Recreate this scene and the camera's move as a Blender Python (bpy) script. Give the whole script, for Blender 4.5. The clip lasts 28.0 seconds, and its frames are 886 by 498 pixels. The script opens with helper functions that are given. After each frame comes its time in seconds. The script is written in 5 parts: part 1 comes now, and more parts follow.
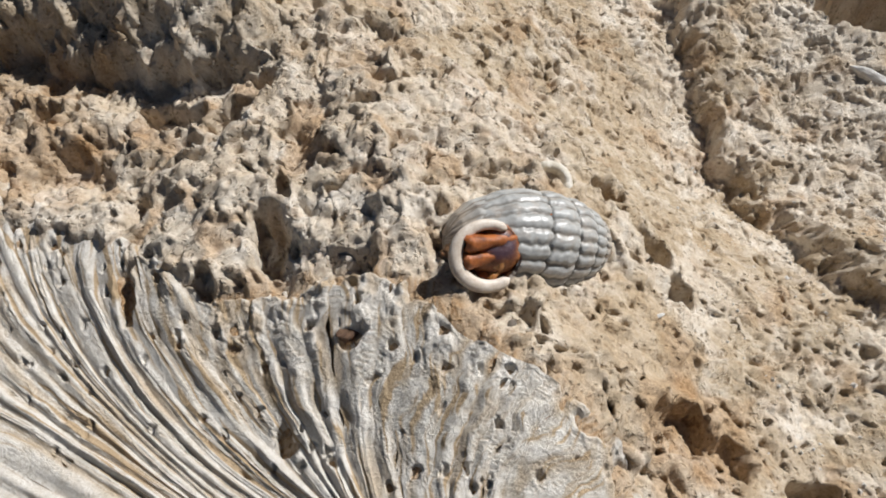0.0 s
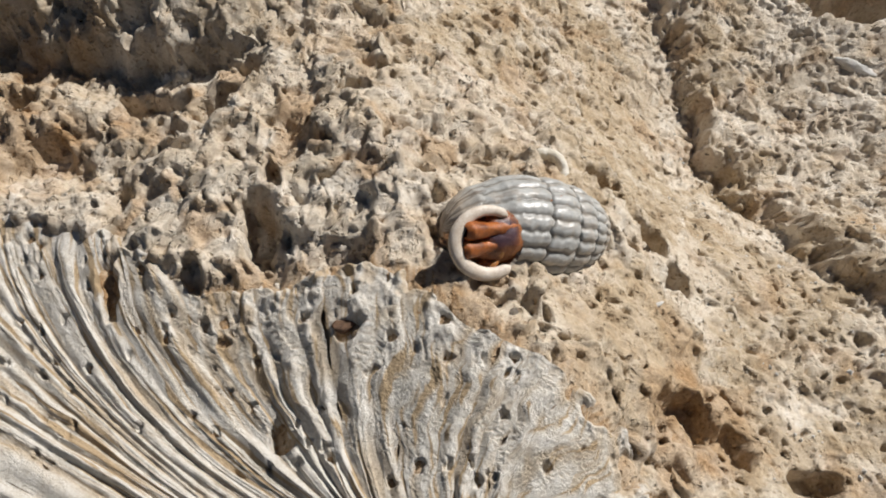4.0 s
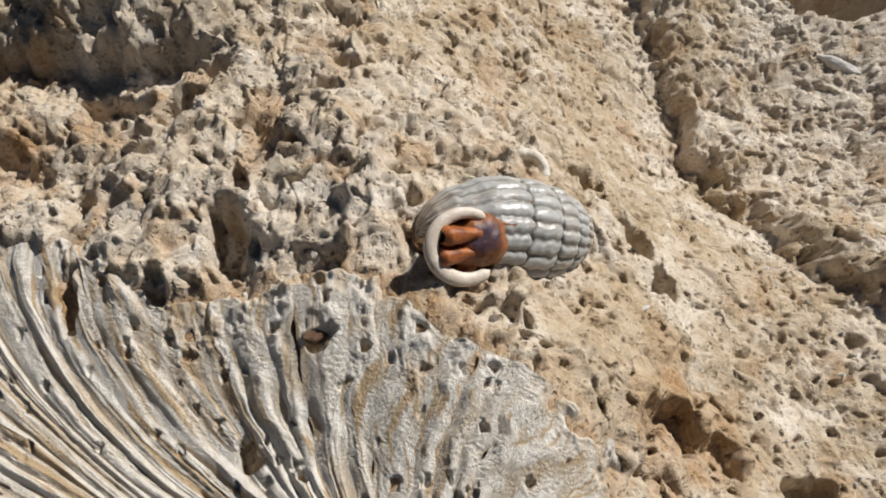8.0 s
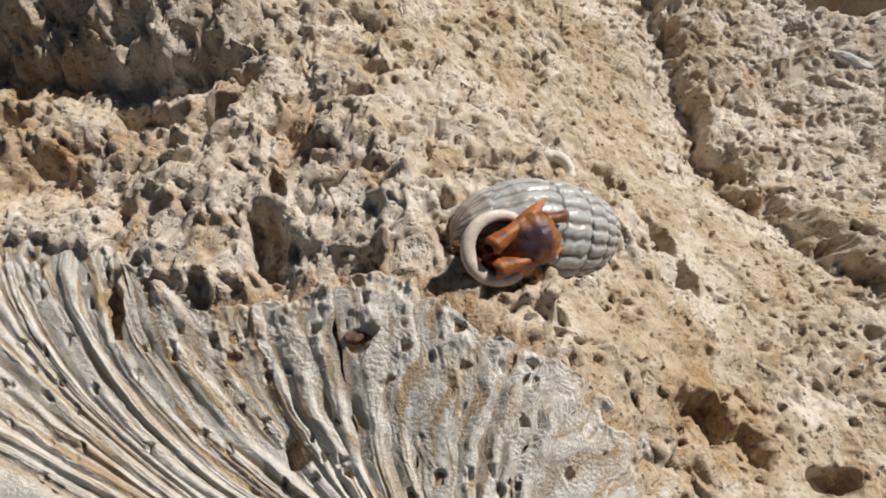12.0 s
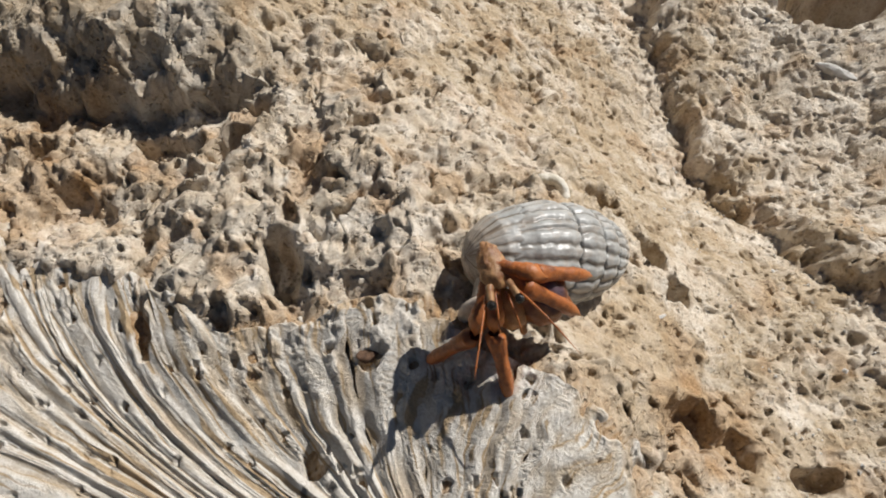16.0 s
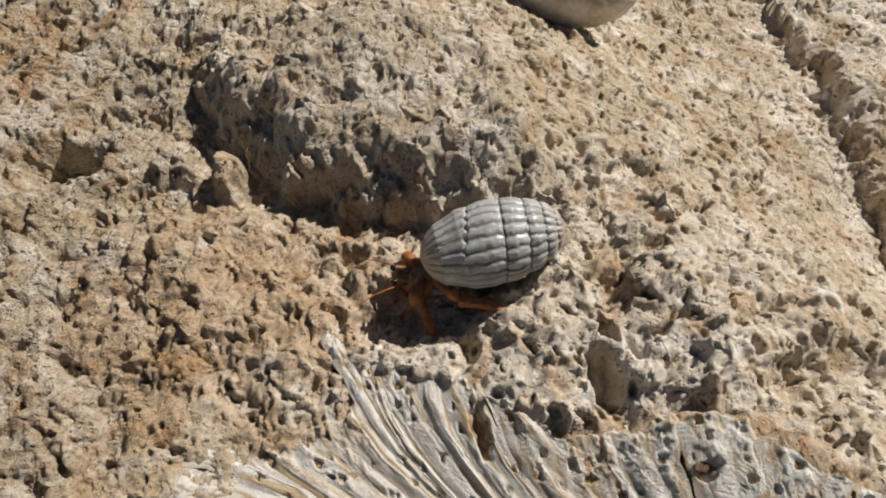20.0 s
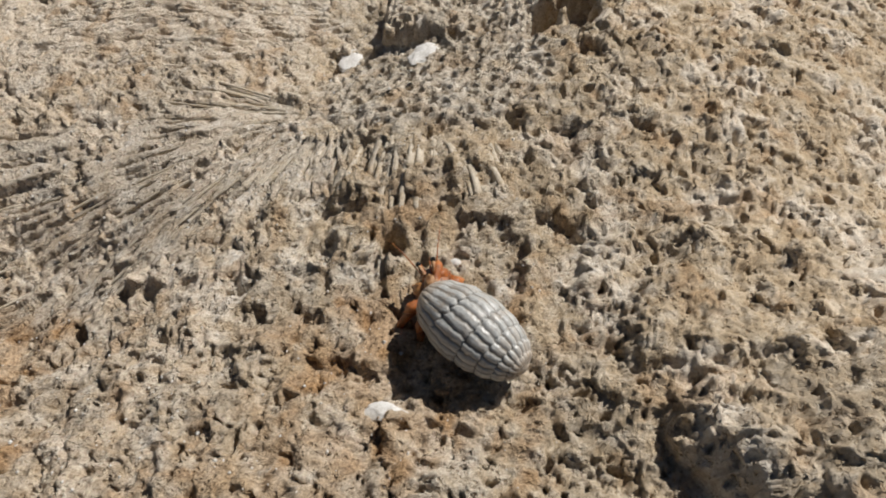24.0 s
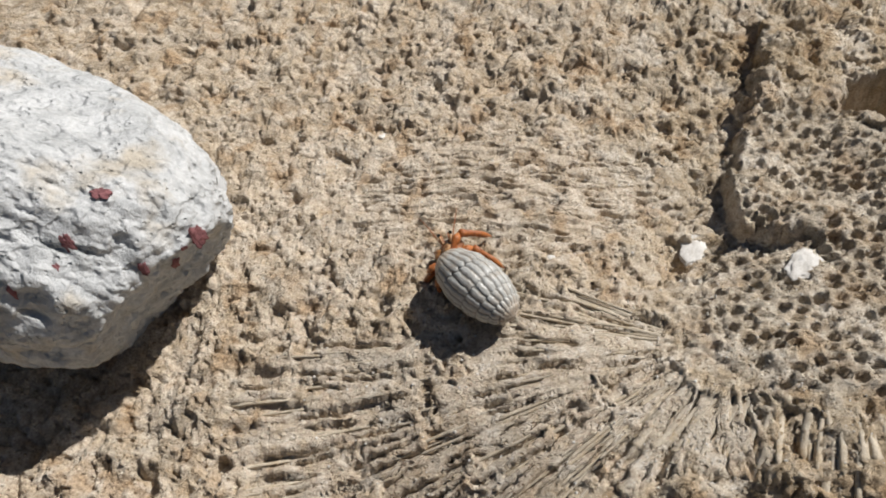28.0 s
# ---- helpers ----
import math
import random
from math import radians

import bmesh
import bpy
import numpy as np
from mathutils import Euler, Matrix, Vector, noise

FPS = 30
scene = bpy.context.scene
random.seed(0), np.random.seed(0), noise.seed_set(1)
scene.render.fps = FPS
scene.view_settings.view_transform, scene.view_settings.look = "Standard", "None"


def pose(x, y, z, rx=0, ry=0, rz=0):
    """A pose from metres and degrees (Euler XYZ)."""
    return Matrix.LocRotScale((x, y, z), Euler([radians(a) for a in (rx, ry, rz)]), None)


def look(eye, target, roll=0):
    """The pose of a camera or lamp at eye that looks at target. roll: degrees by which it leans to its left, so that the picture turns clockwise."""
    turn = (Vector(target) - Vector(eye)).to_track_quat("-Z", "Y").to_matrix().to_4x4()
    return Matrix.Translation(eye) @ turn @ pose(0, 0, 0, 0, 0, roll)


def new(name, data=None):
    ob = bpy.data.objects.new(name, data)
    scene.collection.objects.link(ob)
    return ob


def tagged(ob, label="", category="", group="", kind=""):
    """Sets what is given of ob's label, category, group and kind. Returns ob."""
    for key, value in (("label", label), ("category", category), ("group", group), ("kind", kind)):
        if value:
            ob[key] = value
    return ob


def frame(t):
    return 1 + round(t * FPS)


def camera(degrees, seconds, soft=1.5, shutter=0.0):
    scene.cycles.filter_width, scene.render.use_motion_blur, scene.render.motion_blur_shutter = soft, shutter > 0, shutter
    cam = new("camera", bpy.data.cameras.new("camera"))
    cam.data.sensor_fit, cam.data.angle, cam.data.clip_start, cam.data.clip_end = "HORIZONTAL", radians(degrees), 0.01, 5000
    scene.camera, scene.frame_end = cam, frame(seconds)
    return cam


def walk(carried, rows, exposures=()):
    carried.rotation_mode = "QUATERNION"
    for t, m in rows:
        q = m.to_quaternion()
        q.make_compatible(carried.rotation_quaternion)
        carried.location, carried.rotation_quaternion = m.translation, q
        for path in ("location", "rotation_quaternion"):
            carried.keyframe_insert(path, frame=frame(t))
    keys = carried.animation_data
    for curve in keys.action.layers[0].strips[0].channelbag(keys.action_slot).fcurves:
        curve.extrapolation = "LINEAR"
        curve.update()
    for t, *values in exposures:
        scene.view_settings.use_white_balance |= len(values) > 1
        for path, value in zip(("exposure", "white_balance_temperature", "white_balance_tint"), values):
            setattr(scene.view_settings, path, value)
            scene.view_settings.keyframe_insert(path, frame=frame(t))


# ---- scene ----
cam = camera(65.05, 28.0, soft=1.9)
# the hand-held camera: seconds, eye, target, roll
PATH = [
    (0, (0.00209, -0.04629, 0.09087), (0.00258, 0.00498, 0.00501), 2.27),
    (0.5, (0.00103, -0.04786, 0.09070), (0.00156, 0.00306, 0.00464), 2.51),
    (1, (0.00091, -0.04615, 0.09327), (0.00123, 0.00484, 0.00725), 1.86),
    (1.5, (-0.00280, -0.04621, 0.09462), (-0.00243, 0.00489, 0.00866), 1.90),
    (2, (-0.00743, -0.04656, 0.09554), (-0.00710, 0.00465, 0.00964), 1.80),
    (2.5, (-0.00523, -0.04583, 0.09393), (-0.00434, 0.00538, 0.00804), 2.29),
    (3, (-0.00327, -0.04606, 0.09219), (-0.00147, 0.00515, 0.00631), 3.25),
    (3.5, (-0.00275, -0.04639, 0.08999), (0.00037, 0.00468, 0.00408), 4.22),
    (4, (-0.00087, -0.04649, 0.08773), (0.00332, 0.00498, 0.00210), 5.27),
    (4.5, (-0.00060, -0.04434, 0.08565), (0.00442, 0.00771, 0.00042), 5.78),
    (6.5, (-0.00478, -0.04349, 0.08084), (0.00204, 0.00859, -0.00425), 7.44),
    (7, (-0.00138, -0.04291, 0.08061), (0.00548, 0.00948, -0.00429), 7.01),
    (7.5, (-0.00104, -0.04448, 0.08217), (0.00554, 0.00780, -0.00282), 7.03),
    (8, (0.00076, -0.04475, 0.08430), (0.00666, 0.00760, -0.00069), 5.95),
    (8.5, (0.00072, -0.04538, 0.08561), (0.00660, 0.00700, 0.00063), 5.77),
    (9, (0.00077, -0.04610, 0.08607), (0.00654, 0.00611, 0.00097), 5.61),
    (9.5, (0.00054, -0.04541, 0.08503), (0.00632, 0.00650, -0.00024), 5.25),
    (10, (-0.00110, -0.04281, 0.08535), (0.00481, 0.00895, -0.00000), 5.54),
    (10.5, (-0.00256, -0.04327, 0.08531), (0.00325, 0.00854, -0.00003), 5.50),
    (11, (-0.00223, -0.04397, 0.08559), (0.00355, 0.00785, 0.00026), 5.30),
    (11.5, (-0.00265, -0.04441, 0.08641), (0.00281, 0.00738, 0.00104), 4.79),
    (12, (-0.00324, -0.04543, 0.08682), (0.00222, 0.00640, 0.00148), 4.68),
    (12.5, (-0.00127, -0.04335, 0.08699), (0.00433, 0.00839, 0.00160), 4.40),
    (14.5, (-0.00561, -0.04220, 0.09051), (0.00035, 0.00992, 0.00538), 4.57),
    (15, (-0.00680, -0.04435, 0.09200), (-0.00146, 0.00778, 0.00682), 3.92),
    (15.5, (-0.00419, -0.04748, 0.09163), (0.00110, 0.00436, 0.00628), 3.84),
    (16, (-0.00363, -0.04578, 0.09391), (0.00146, 0.00573, 0.00835), 3.38),
    (16.5, (-0.00437, -0.04537, 0.09561), (0.00050, 0.00593, 0.00991), 3.24),
    (17, (-0.00648, -0.04944, 0.09481), (-0.00182, 0.00180, 0.00906), 3.31),
    (17.5, (-0.00591, -0.04935, 0.09735), (-0.00185, 0.00180, 0.01151), 2.42),
    (18, (-0.00878, -0.04624, 0.10220), (-0.00528, 0.00570, 0.01682), 1.73),
    (18.5, (-0.01867, -0.04789, 0.10647), (-0.01636, 0.00381, 0.02091), 0.78),
    (19, (-0.02491, -0.04889, 0.10903), (-0.02338, 0.00303, 0.02357), 0.10),
    (19.5, (-0.03474, -0.04298, 0.11275), (-0.03364, 0.00940, 0.02757), -0.19),
    (20, (-0.04702, -0.03699, 0.11309), (-0.04662, 0.01572, 0.02811), -0.20),
    (20.5, (-0.05839, -0.03449, 0.11196), (-0.05893, 0.01834, 0.02705), -0.57),
    (22.5, (-0.09821, -0.01815, 0.11476), (-0.10230, 0.03614, 0.03088), -3.86),
    (23, (-0.10553, -0.00845, 0.11839), (-0.11097, 0.04639, 0.03495), -4.79),
    (23.5, (-0.12080, 0.01038, 0.11990), (-0.12851, 0.06618, 0.03727), -5.88),
    (24, (-0.12957, 0.03172, 0.12377), (-0.13886, 0.08717, 0.04107), -7.08),
    (24.5, (-0.13253, 0.03273, 0.12747), (-0.14370, 0.08771, 0.04469), -8.21),
    (25, (-0.14248, 0.04232, 0.14091), (-0.15685, 0.09700, 0.05843), -10.77),
    (25.5, (-0.15780, 0.03900, 0.14003), (-0.17389, 0.09330, 0.05761), -11.26),
    (26, (-0.17102, 0.04224, 0.13804), (-0.18807, 0.09626, 0.05563), -11.67),
    (26.5, (-0.18363, 0.04942, 0.13762), (-0.20146, 0.10376, 0.05559), -11.93),
    (27, (-0.19077, 0.05834, 0.14167), (-0.20984, 0.11279, 0.05999), -13.04),
    (27.5, (-0.20067, 0.07718, 0.15115), (-0.22120, 0.13127, 0.06959), -14.31),
    (28, (-0.20796, 0.08569, 0.14882), (-0.22881, 0.13878, 0.06668), -14.44),
]
# seconds, stops, white balance: the camera settles to a warmer picture at the start
EXPOSURES = [(0.0, 0.0, 6150, 10), (1.5, 0.0, 6250, 10), (4.0, -0.04, 6380, 10), (18.0, -0.04, 6380, 10), (20.5, -0.05, 6420, 10), (24.0, -0.08, 6420, 10), (28.0, 0.02, 6400, 10)]
walk(cam, [(t, look(eye, target, roll)) for t, eye, target, roll in PATH], EXPOSURES)

# ---- daylight: clear sky and one sun ----
SUN_AZ, SUN_EL = math.atan2(0.75, 0.66), radians(46)   # from +Y towards +X
world = bpy.data.worlds.new("sky")
scene.world = world
world.use_nodes = True
wn = world.node_tree
sky = wn.nodes.new("ShaderNodeTexSky")
sky.sky_type, sky.sun_disc = "NISHITA", False
sky.sun_elevation, sky.sun_rotation = SUN_EL, SUN_AZ
back = next(n for n in wn.nodes if n.type == "BACKGROUND")
back.inputs["Strength"].default_value = 0.027
wn.links.new(sky.outputs["Color"], back.inputs["Color"])
sun = new("sun", bpy.data.lights.new("sun", "SUN"))
sun.data.energy, sun.data.angle, sun.data.color = 5.0, radians(0.55), (1.0, 0.955, 0.90)
sun.matrix_basis = look((math.sin(SUN_AZ) * math.cos(SUN_EL) * 3, math.cos(SUN_AZ) * math.cos(SUN_EL) * 3, math.sin(SUN_EL) * 3), (0, 0, 0))


# ---- materials ----
def material(name, rough=0.8, spec=0.3):
    m = bpy.data.materials.new(name)
    m.use_nodes = True
    b = next(n for n in m.node_tree.nodes if n.type == "BSDF_PRINCIPLED")
    b.inputs["Roughness"].default_value = rough
    b.inputs["Specular IOR Level"].default_value = spec
    return m, m.node_tree, b


def coords(tree, scale=1000.0):
    """Object coordinates in millimetres."""
    c = tree.nodes.new("ShaderNodeTexCoord")
    v = tree.nodes.new("ShaderNodeVectorMath")
    v.operation = "SCALE"
    v.inputs["Scale"].default_value = scale
    tree.links.new(c.outputs["Object"], v.inputs[0])
    return v.outputs[0]


def noise_node(tree, vec, size, detail=4.0, rough=0.6, kind="FBM"):
    n = tree.nodes.new("ShaderNodeTexNoise")
    n.inputs["Scale"].default_value = 1.0 / size
    n.inputs["Detail"].default_value, n.inputs["Roughness"].default_value = detail, rough
    tree.links.new(vec, n.inputs["Vector"])
    return n.outputs["Fac"]


def ramp(tree, fac, stops):
    r = tree.nodes.new("ShaderNodeValToRGB")
    els = r.color_ramp.elements
    while len(els) < len(stops):
        els.new(0.5)
    for e, (p, c) in zip(els, stops):
        e.position, e.color = p, (*c, 1) if len(c) == 3 else c
    tree.links.new(fac, r.inputs["Fac"])
    return r.outputs["Color"]


def grey(v):
    return (v, v, v)


def mix(tree, fac, a, b, mode="MIX"):
    m = tree.nodes.new("ShaderNodeMix")
    m.data_type, m.blend_type = "RGBA", mode
    for sock, val in ((m.inputs["Factor"], fac), (m.inputs[6], a), (m.inputs[7], b)):
        if isinstance(val, (int, float)):
            sock.default_value = val
        elif isinstance(val, tuple):
            sock.default_value = (*val, 1)
        else:
            tree.links.new(val, sock)
    return m.outputs[2]


def math_node(tree, op, a, b=0.0, clamp=False):
    m = tree.nodes.new("ShaderNodeMath")
    m.operation, m.use_clamp = op, clamp
    for sock, val in ((m.inputs[0], a), (m.inputs[1], b)):
        if isinstance(val, (int, float)):
            sock.default_value = val
        else:
            tree.links.new(val, sock)
    return m.outputs[0]


def attr(tree, name):
    a = tree.nodes.new("ShaderNodeAttribute")
    a.attribute_name = name
    return a.outputs["Fac"]


def bump(tree, bsdf, height, strength, dist):
    b = tree.nodes.new("ShaderNodeBump")
    b.inputs["Strength"].default_value, b.inputs["Distance"].default_value = strength, dist
    tree.links.new(height, b.inputs["Height"])
    tree.links.new(b.outputs["Normal"], bsdf.inputs["Normal"])


def rock_material():
    m, t, b = material("coral_limestone", 0.9, 0.12)
    v = coords(t)
    big, mid, fine = noise_node(t, v, 22), noise_node(t, v, 4.5, 6, 0.65), noise_node(t, v, 0.7, 5, 0.75)
    col = ramp(t, mid, [(0.28, (0.36, 0.265, 0.16)), (0.48, (0.50, 0.405, 0.285)), (0.70, (0.66, 0.585, 0.475))])
    col = mix(t, ramp(t, big, [(0.45, grey(0.0)), (0.65, grey(0.35))]), col, (0.49, 0.36, 0.22))
    col = mix(t, attr(t, "pale"), col, ramp(t, mid, [(0.3, (0.56, 0.455, 0.33)), (0.65, (0.77, 0.70, 0.595))]))
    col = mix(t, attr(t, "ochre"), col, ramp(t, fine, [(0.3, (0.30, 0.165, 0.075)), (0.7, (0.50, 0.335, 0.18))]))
    col = mix(t, attr(t, "ash"), col, ramp(t, mid, [(0.3, (0.31, 0.26, 0.19)), (0.7, (0.55, 0.51, 0.44))]))
    col = mix(t, math_node(t, "MULTIPLY", attr(t, "grain"), 0.7), col, ramp(t, fine, [(0.28, grey(0.2)), (0.5, grey(0.5)), (0.72, grey(0.82))]), "OVERLAY")
    warp = t.nodes.new("ShaderNodeVectorMath")
    warp.operation = "MULTIPLY_ADD"
    blur = t.nodes.new("ShaderNodeTexNoise")
    blur.inputs["Scale"].default_value = 1 / 0.9
    t.links.new(v, blur.inputs["Vector"])
    t.links.new(blur.outputs["Color"], warp.inputs[0])
    warp.inputs[1].default_value = (0.8, 0.8, 0.8)
    t.links.new(v, warp.inputs[2])
    height = math_node(t, "ADD", math_node(t, "MULTIPLY", fine, 0.55), math_node(t, "MULTIPLY", noise_node(t, v, 1.6, 4, 0.6), 0.5))
    for size, wide, deep in ((0.8, 0.30, 0.30), (1.5, 0.24, 0.55)):
        vor = t.nodes.new("ShaderNodeTexVoronoi")
        vor.inputs["Scale"].default_value = 1 / size
        t.links.new(warp.outputs[0], vor.inputs["Vector"])
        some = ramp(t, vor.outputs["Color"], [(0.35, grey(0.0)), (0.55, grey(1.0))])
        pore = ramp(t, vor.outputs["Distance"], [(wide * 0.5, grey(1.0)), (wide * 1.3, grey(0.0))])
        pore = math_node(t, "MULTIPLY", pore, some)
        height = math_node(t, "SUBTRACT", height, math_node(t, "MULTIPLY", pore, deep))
        # brown pore stain, also standing in for the shade that bump cannot cast
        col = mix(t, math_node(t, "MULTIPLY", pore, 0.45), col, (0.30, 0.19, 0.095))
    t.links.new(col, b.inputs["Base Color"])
    bump(t, b, math_node(t, "MULTIPLY", height, attr(t, "grain")), 1.0, 0.0013)
    return m


ROCK = rock_material()


def chalk_material(name, dark, light, stain=None, rough=0.85, size=3.0, relief_mm=0.3, veins=None, holes=0.0):
    """Pale limestone or shell: two scales of mottling, and a stain where one is named."""
    m, t, b = material(name, rough, 0.25)
    v = coords(t)
    mid, fine = noise_node(t, v, size, 5, 0.6), noise_node(t, v, size / 6, 4, 0.7)
    col = ramp(t, mid, [(0.3, dark), (0.62, light)])
    if stain:
        col = mix(t, ramp(t, noise_node(t, v, size * 2.2, 4, 0.6), [(0.52, grey(0.0)), (0.68, grey(0.8))]), col, stain)
    if veins:
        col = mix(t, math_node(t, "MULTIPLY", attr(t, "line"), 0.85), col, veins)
    col = mix(t, 0.4, col, ramp(t, fine, [(0.3, grey(0.3)), (0.7, grey(0.75))]), "OVERLAY")
    t.links.new(col, b.inputs["Base Color"])
    if holes:
        vor = t.nodes.new("ShaderNodeTexVoronoi")
        vor.inputs["Scale"].default_value = 1 / holes
        t.links.new(v, vor.inputs["Vector"])
        cup = math_node(t, "MULTIPLY", ramp(t, vor.outputs["Distance"], [(0.05, grey(0.0)), (0.24, grey(1.0))]), 1.2)
        some = ramp(t, noise_node(t, v, holes * 3, 2), [(0.45, grey(0.0)), (0.55, grey(1.0))])
        fine = math_node(t, "ADD", fine, math_node(t, "MULTIPLY", cup, some))
    bump(t, b, fine, 0.8, relief_mm * 0.001)
    return m


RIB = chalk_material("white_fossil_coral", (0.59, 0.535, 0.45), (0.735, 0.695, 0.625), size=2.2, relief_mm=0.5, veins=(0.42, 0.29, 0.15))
ROD = chalk_material("fossil_coral_rods", (0.40, 0.335, 0.245), (0.60, 0.53, 0.425), (0.46, 0.36, 0.23), size=2.5)
BLEACHED = chalk_material("bleached_limestone", (0.40, 0.41, 0.41), (0.585, 0.595, 0.595), (0.46, 0.40, 0.31), size=8.0, relief_mm=0.9, holes=2.2)
PEBBLE = chalk_material("cream_limestone", (0.50, 0.43, 0.30), (0.76, 0.73, 0.66), (0.42, 0.34, 0.2), size=6.0, relief_mm=0.5)
CHIP = chalk_material("shell_chip", (0.48, 0.45, 0.40), (0.72, 0.70, 0.66), size=1.6, relief_mm=0.12, rough=0.6)
RED_CRUST = chalk_material("red_algal_crust", (0.13, 0.05, 0.055), (0.30, 0.13, 0.135), size=1.5)
BROWN = chalk_material("brown_shell_chip", (0.07, 0.04, 0.025), (0.22, 0.13, 0.08), size=1.0, rough=0.45)
DARK_BEAD = chalk_material("dark_pebble", (0.07, 0.06, 0.05), (0.20, 0.17, 0.14), size=1.5, rough=0.5)

# ---- the rock: one sheet of old reef limestone ----
def scramble(i, j, seed):
    """A repeatable whole number of 24 bits for each lattice cell."""
    n = i.astype(np.int32).astype(np.uint32) * np.uint32(374761393) + j.astype(np.int32).astype(np.uint32) * np.uint32(668265263) + np.uint32((seed * 974634721) & 0xFFFFFFFF)
    n = (n ^ (n >> np.uint32(13))) * np.uint32(1274126177)
    n = (n ^ (n >> np.uint32(16))) * np.uint32(2246822519)
    return (n ^ (n >> np.uint32(15))) & np.uint32(0xFFFFFF)


def lattice(i, j, seed):
    """A repeatable number from 0 to 1 for each lattice cell."""
    return scramble(i, j, seed) / float(0xFFFFFF)


TURNS = np.arange(4096) * (6.2832 / 4096)
COS, SIN = np.cos(TURNS), np.sin(TURNS)


def perlin(x, y, seed=0):
    i, j = np.floor(x), np.floor(y)
    u, v = x - i, y - j
    su, sv = u * u * u * (u * (u * 6 - 15) + 10), v * v * v * (v * (v * 6 - 15) + 10)
    total = 0
    for a in (0, 1):
        for b in (0, 1):
            k = scramble(i + a, j + b, seed) >> np.uint32(12)
            g = COS[k] * (u - a) + SIN[k] * (v - b)
            total = total + g * (su if a else 1 - su) * (sv if b else 1 - sv)
    return total * 1.5


def fbm(x, y, octaves=4, gain=0.5, seed=0):
    total, amp = 0, 1.0
    for k in range(octaves):
        total = total + amp * perlin(x, y, seed + 17 * k)
        x, y, amp = x * 2.03 + 5.7, y * 2.03 - 3.1, amp * gain
    return total


def billow(x, y, octaves=4, gain=0.6, seed=0):
    """Rounded swellings with narrow creases between them, at several sizes."""
    total, amp = 0, 1.0
    for k in range(octaves):
        total = total + amp * np.abs(perlin(x, y, seed + 23 * k))
        x, y, amp = x * 1.93 + 0.6 * y + 3.3, y * 1.93 - 0.6 * x - 7.1, amp * gain
    return total


def worley(x, y, seed=0, jitter=0.9):
    """Distance to the nearest seed point, the way to it, its number, and the lead over the second nearest."""
    i, j = np.floor(x), np.floor(y)
    f1, f2, dx, dy, near = (np.full(x.shape, 9.0) for _ in range(5))
    for a in (-1, 0, 1):
        for b in (-1, 0, 1):
            px = i + a + 0.5 + jitter * (lattice(i + a, j + b, seed) - 0.5) - x
            py = j + b + 0.5 + jitter * (lattice(i + a, j + b, seed + 71) - 0.5) - y
            d = np.hypot(px, py)
            closer = d < f1
            dx, dy = np.where(closer, px, dx), np.where(closer, py, dy)
            near = np.where(closer, lattice(i + a, j + b, seed + 131), near)
            f2 = np.where(closer, f1, np.minimum(f2, d))
            f1 = np.minimum(f1, d)
    return f1, dx, dy, near, f2 - f1


def smooth(a, b, x):
    s = np.clip((x - a) / (b - a), 0, 1)
    return s * s * (3 - 2 * s)


def disc(x, y, cx, cy, rx, ry=None, turn=0.0):
    """1 at the middle of an ellipse, 0 on its rim, below 0 outside."""
    c, s = math.cos(radians(turn)), math.sin(radians(turn))
    u, v = (x - cx) * c + (y - cy) * s, (y - cy) * c - (x - cx) * s
    return 1 - np.hypot(u / rx, v / (ry or rx))


def along(x, y, pts):
    """Signed distance to a polyline: positive to the left of its way."""
    best, sign = np.full(x.shape, 1e9), np.zeros(x.shape)
    for (ax, ay), (bx, by) in zip(pts, pts[1:]):
        dx, dy = bx - ax, by - ay
        k = np.clip(((x - ax) * dx + (y - ay) * dy) / (dx * dx + dy * dy), 0, 1)
        d = np.hypot(x - ax - k * dx, y - ay - k * dy)
        side = dx * (y - ay) - dy * (x - ax)
        sign = np.where(d < best, np.sign(side), sign)
        best = np.minimum(best, d)
    return best * sign


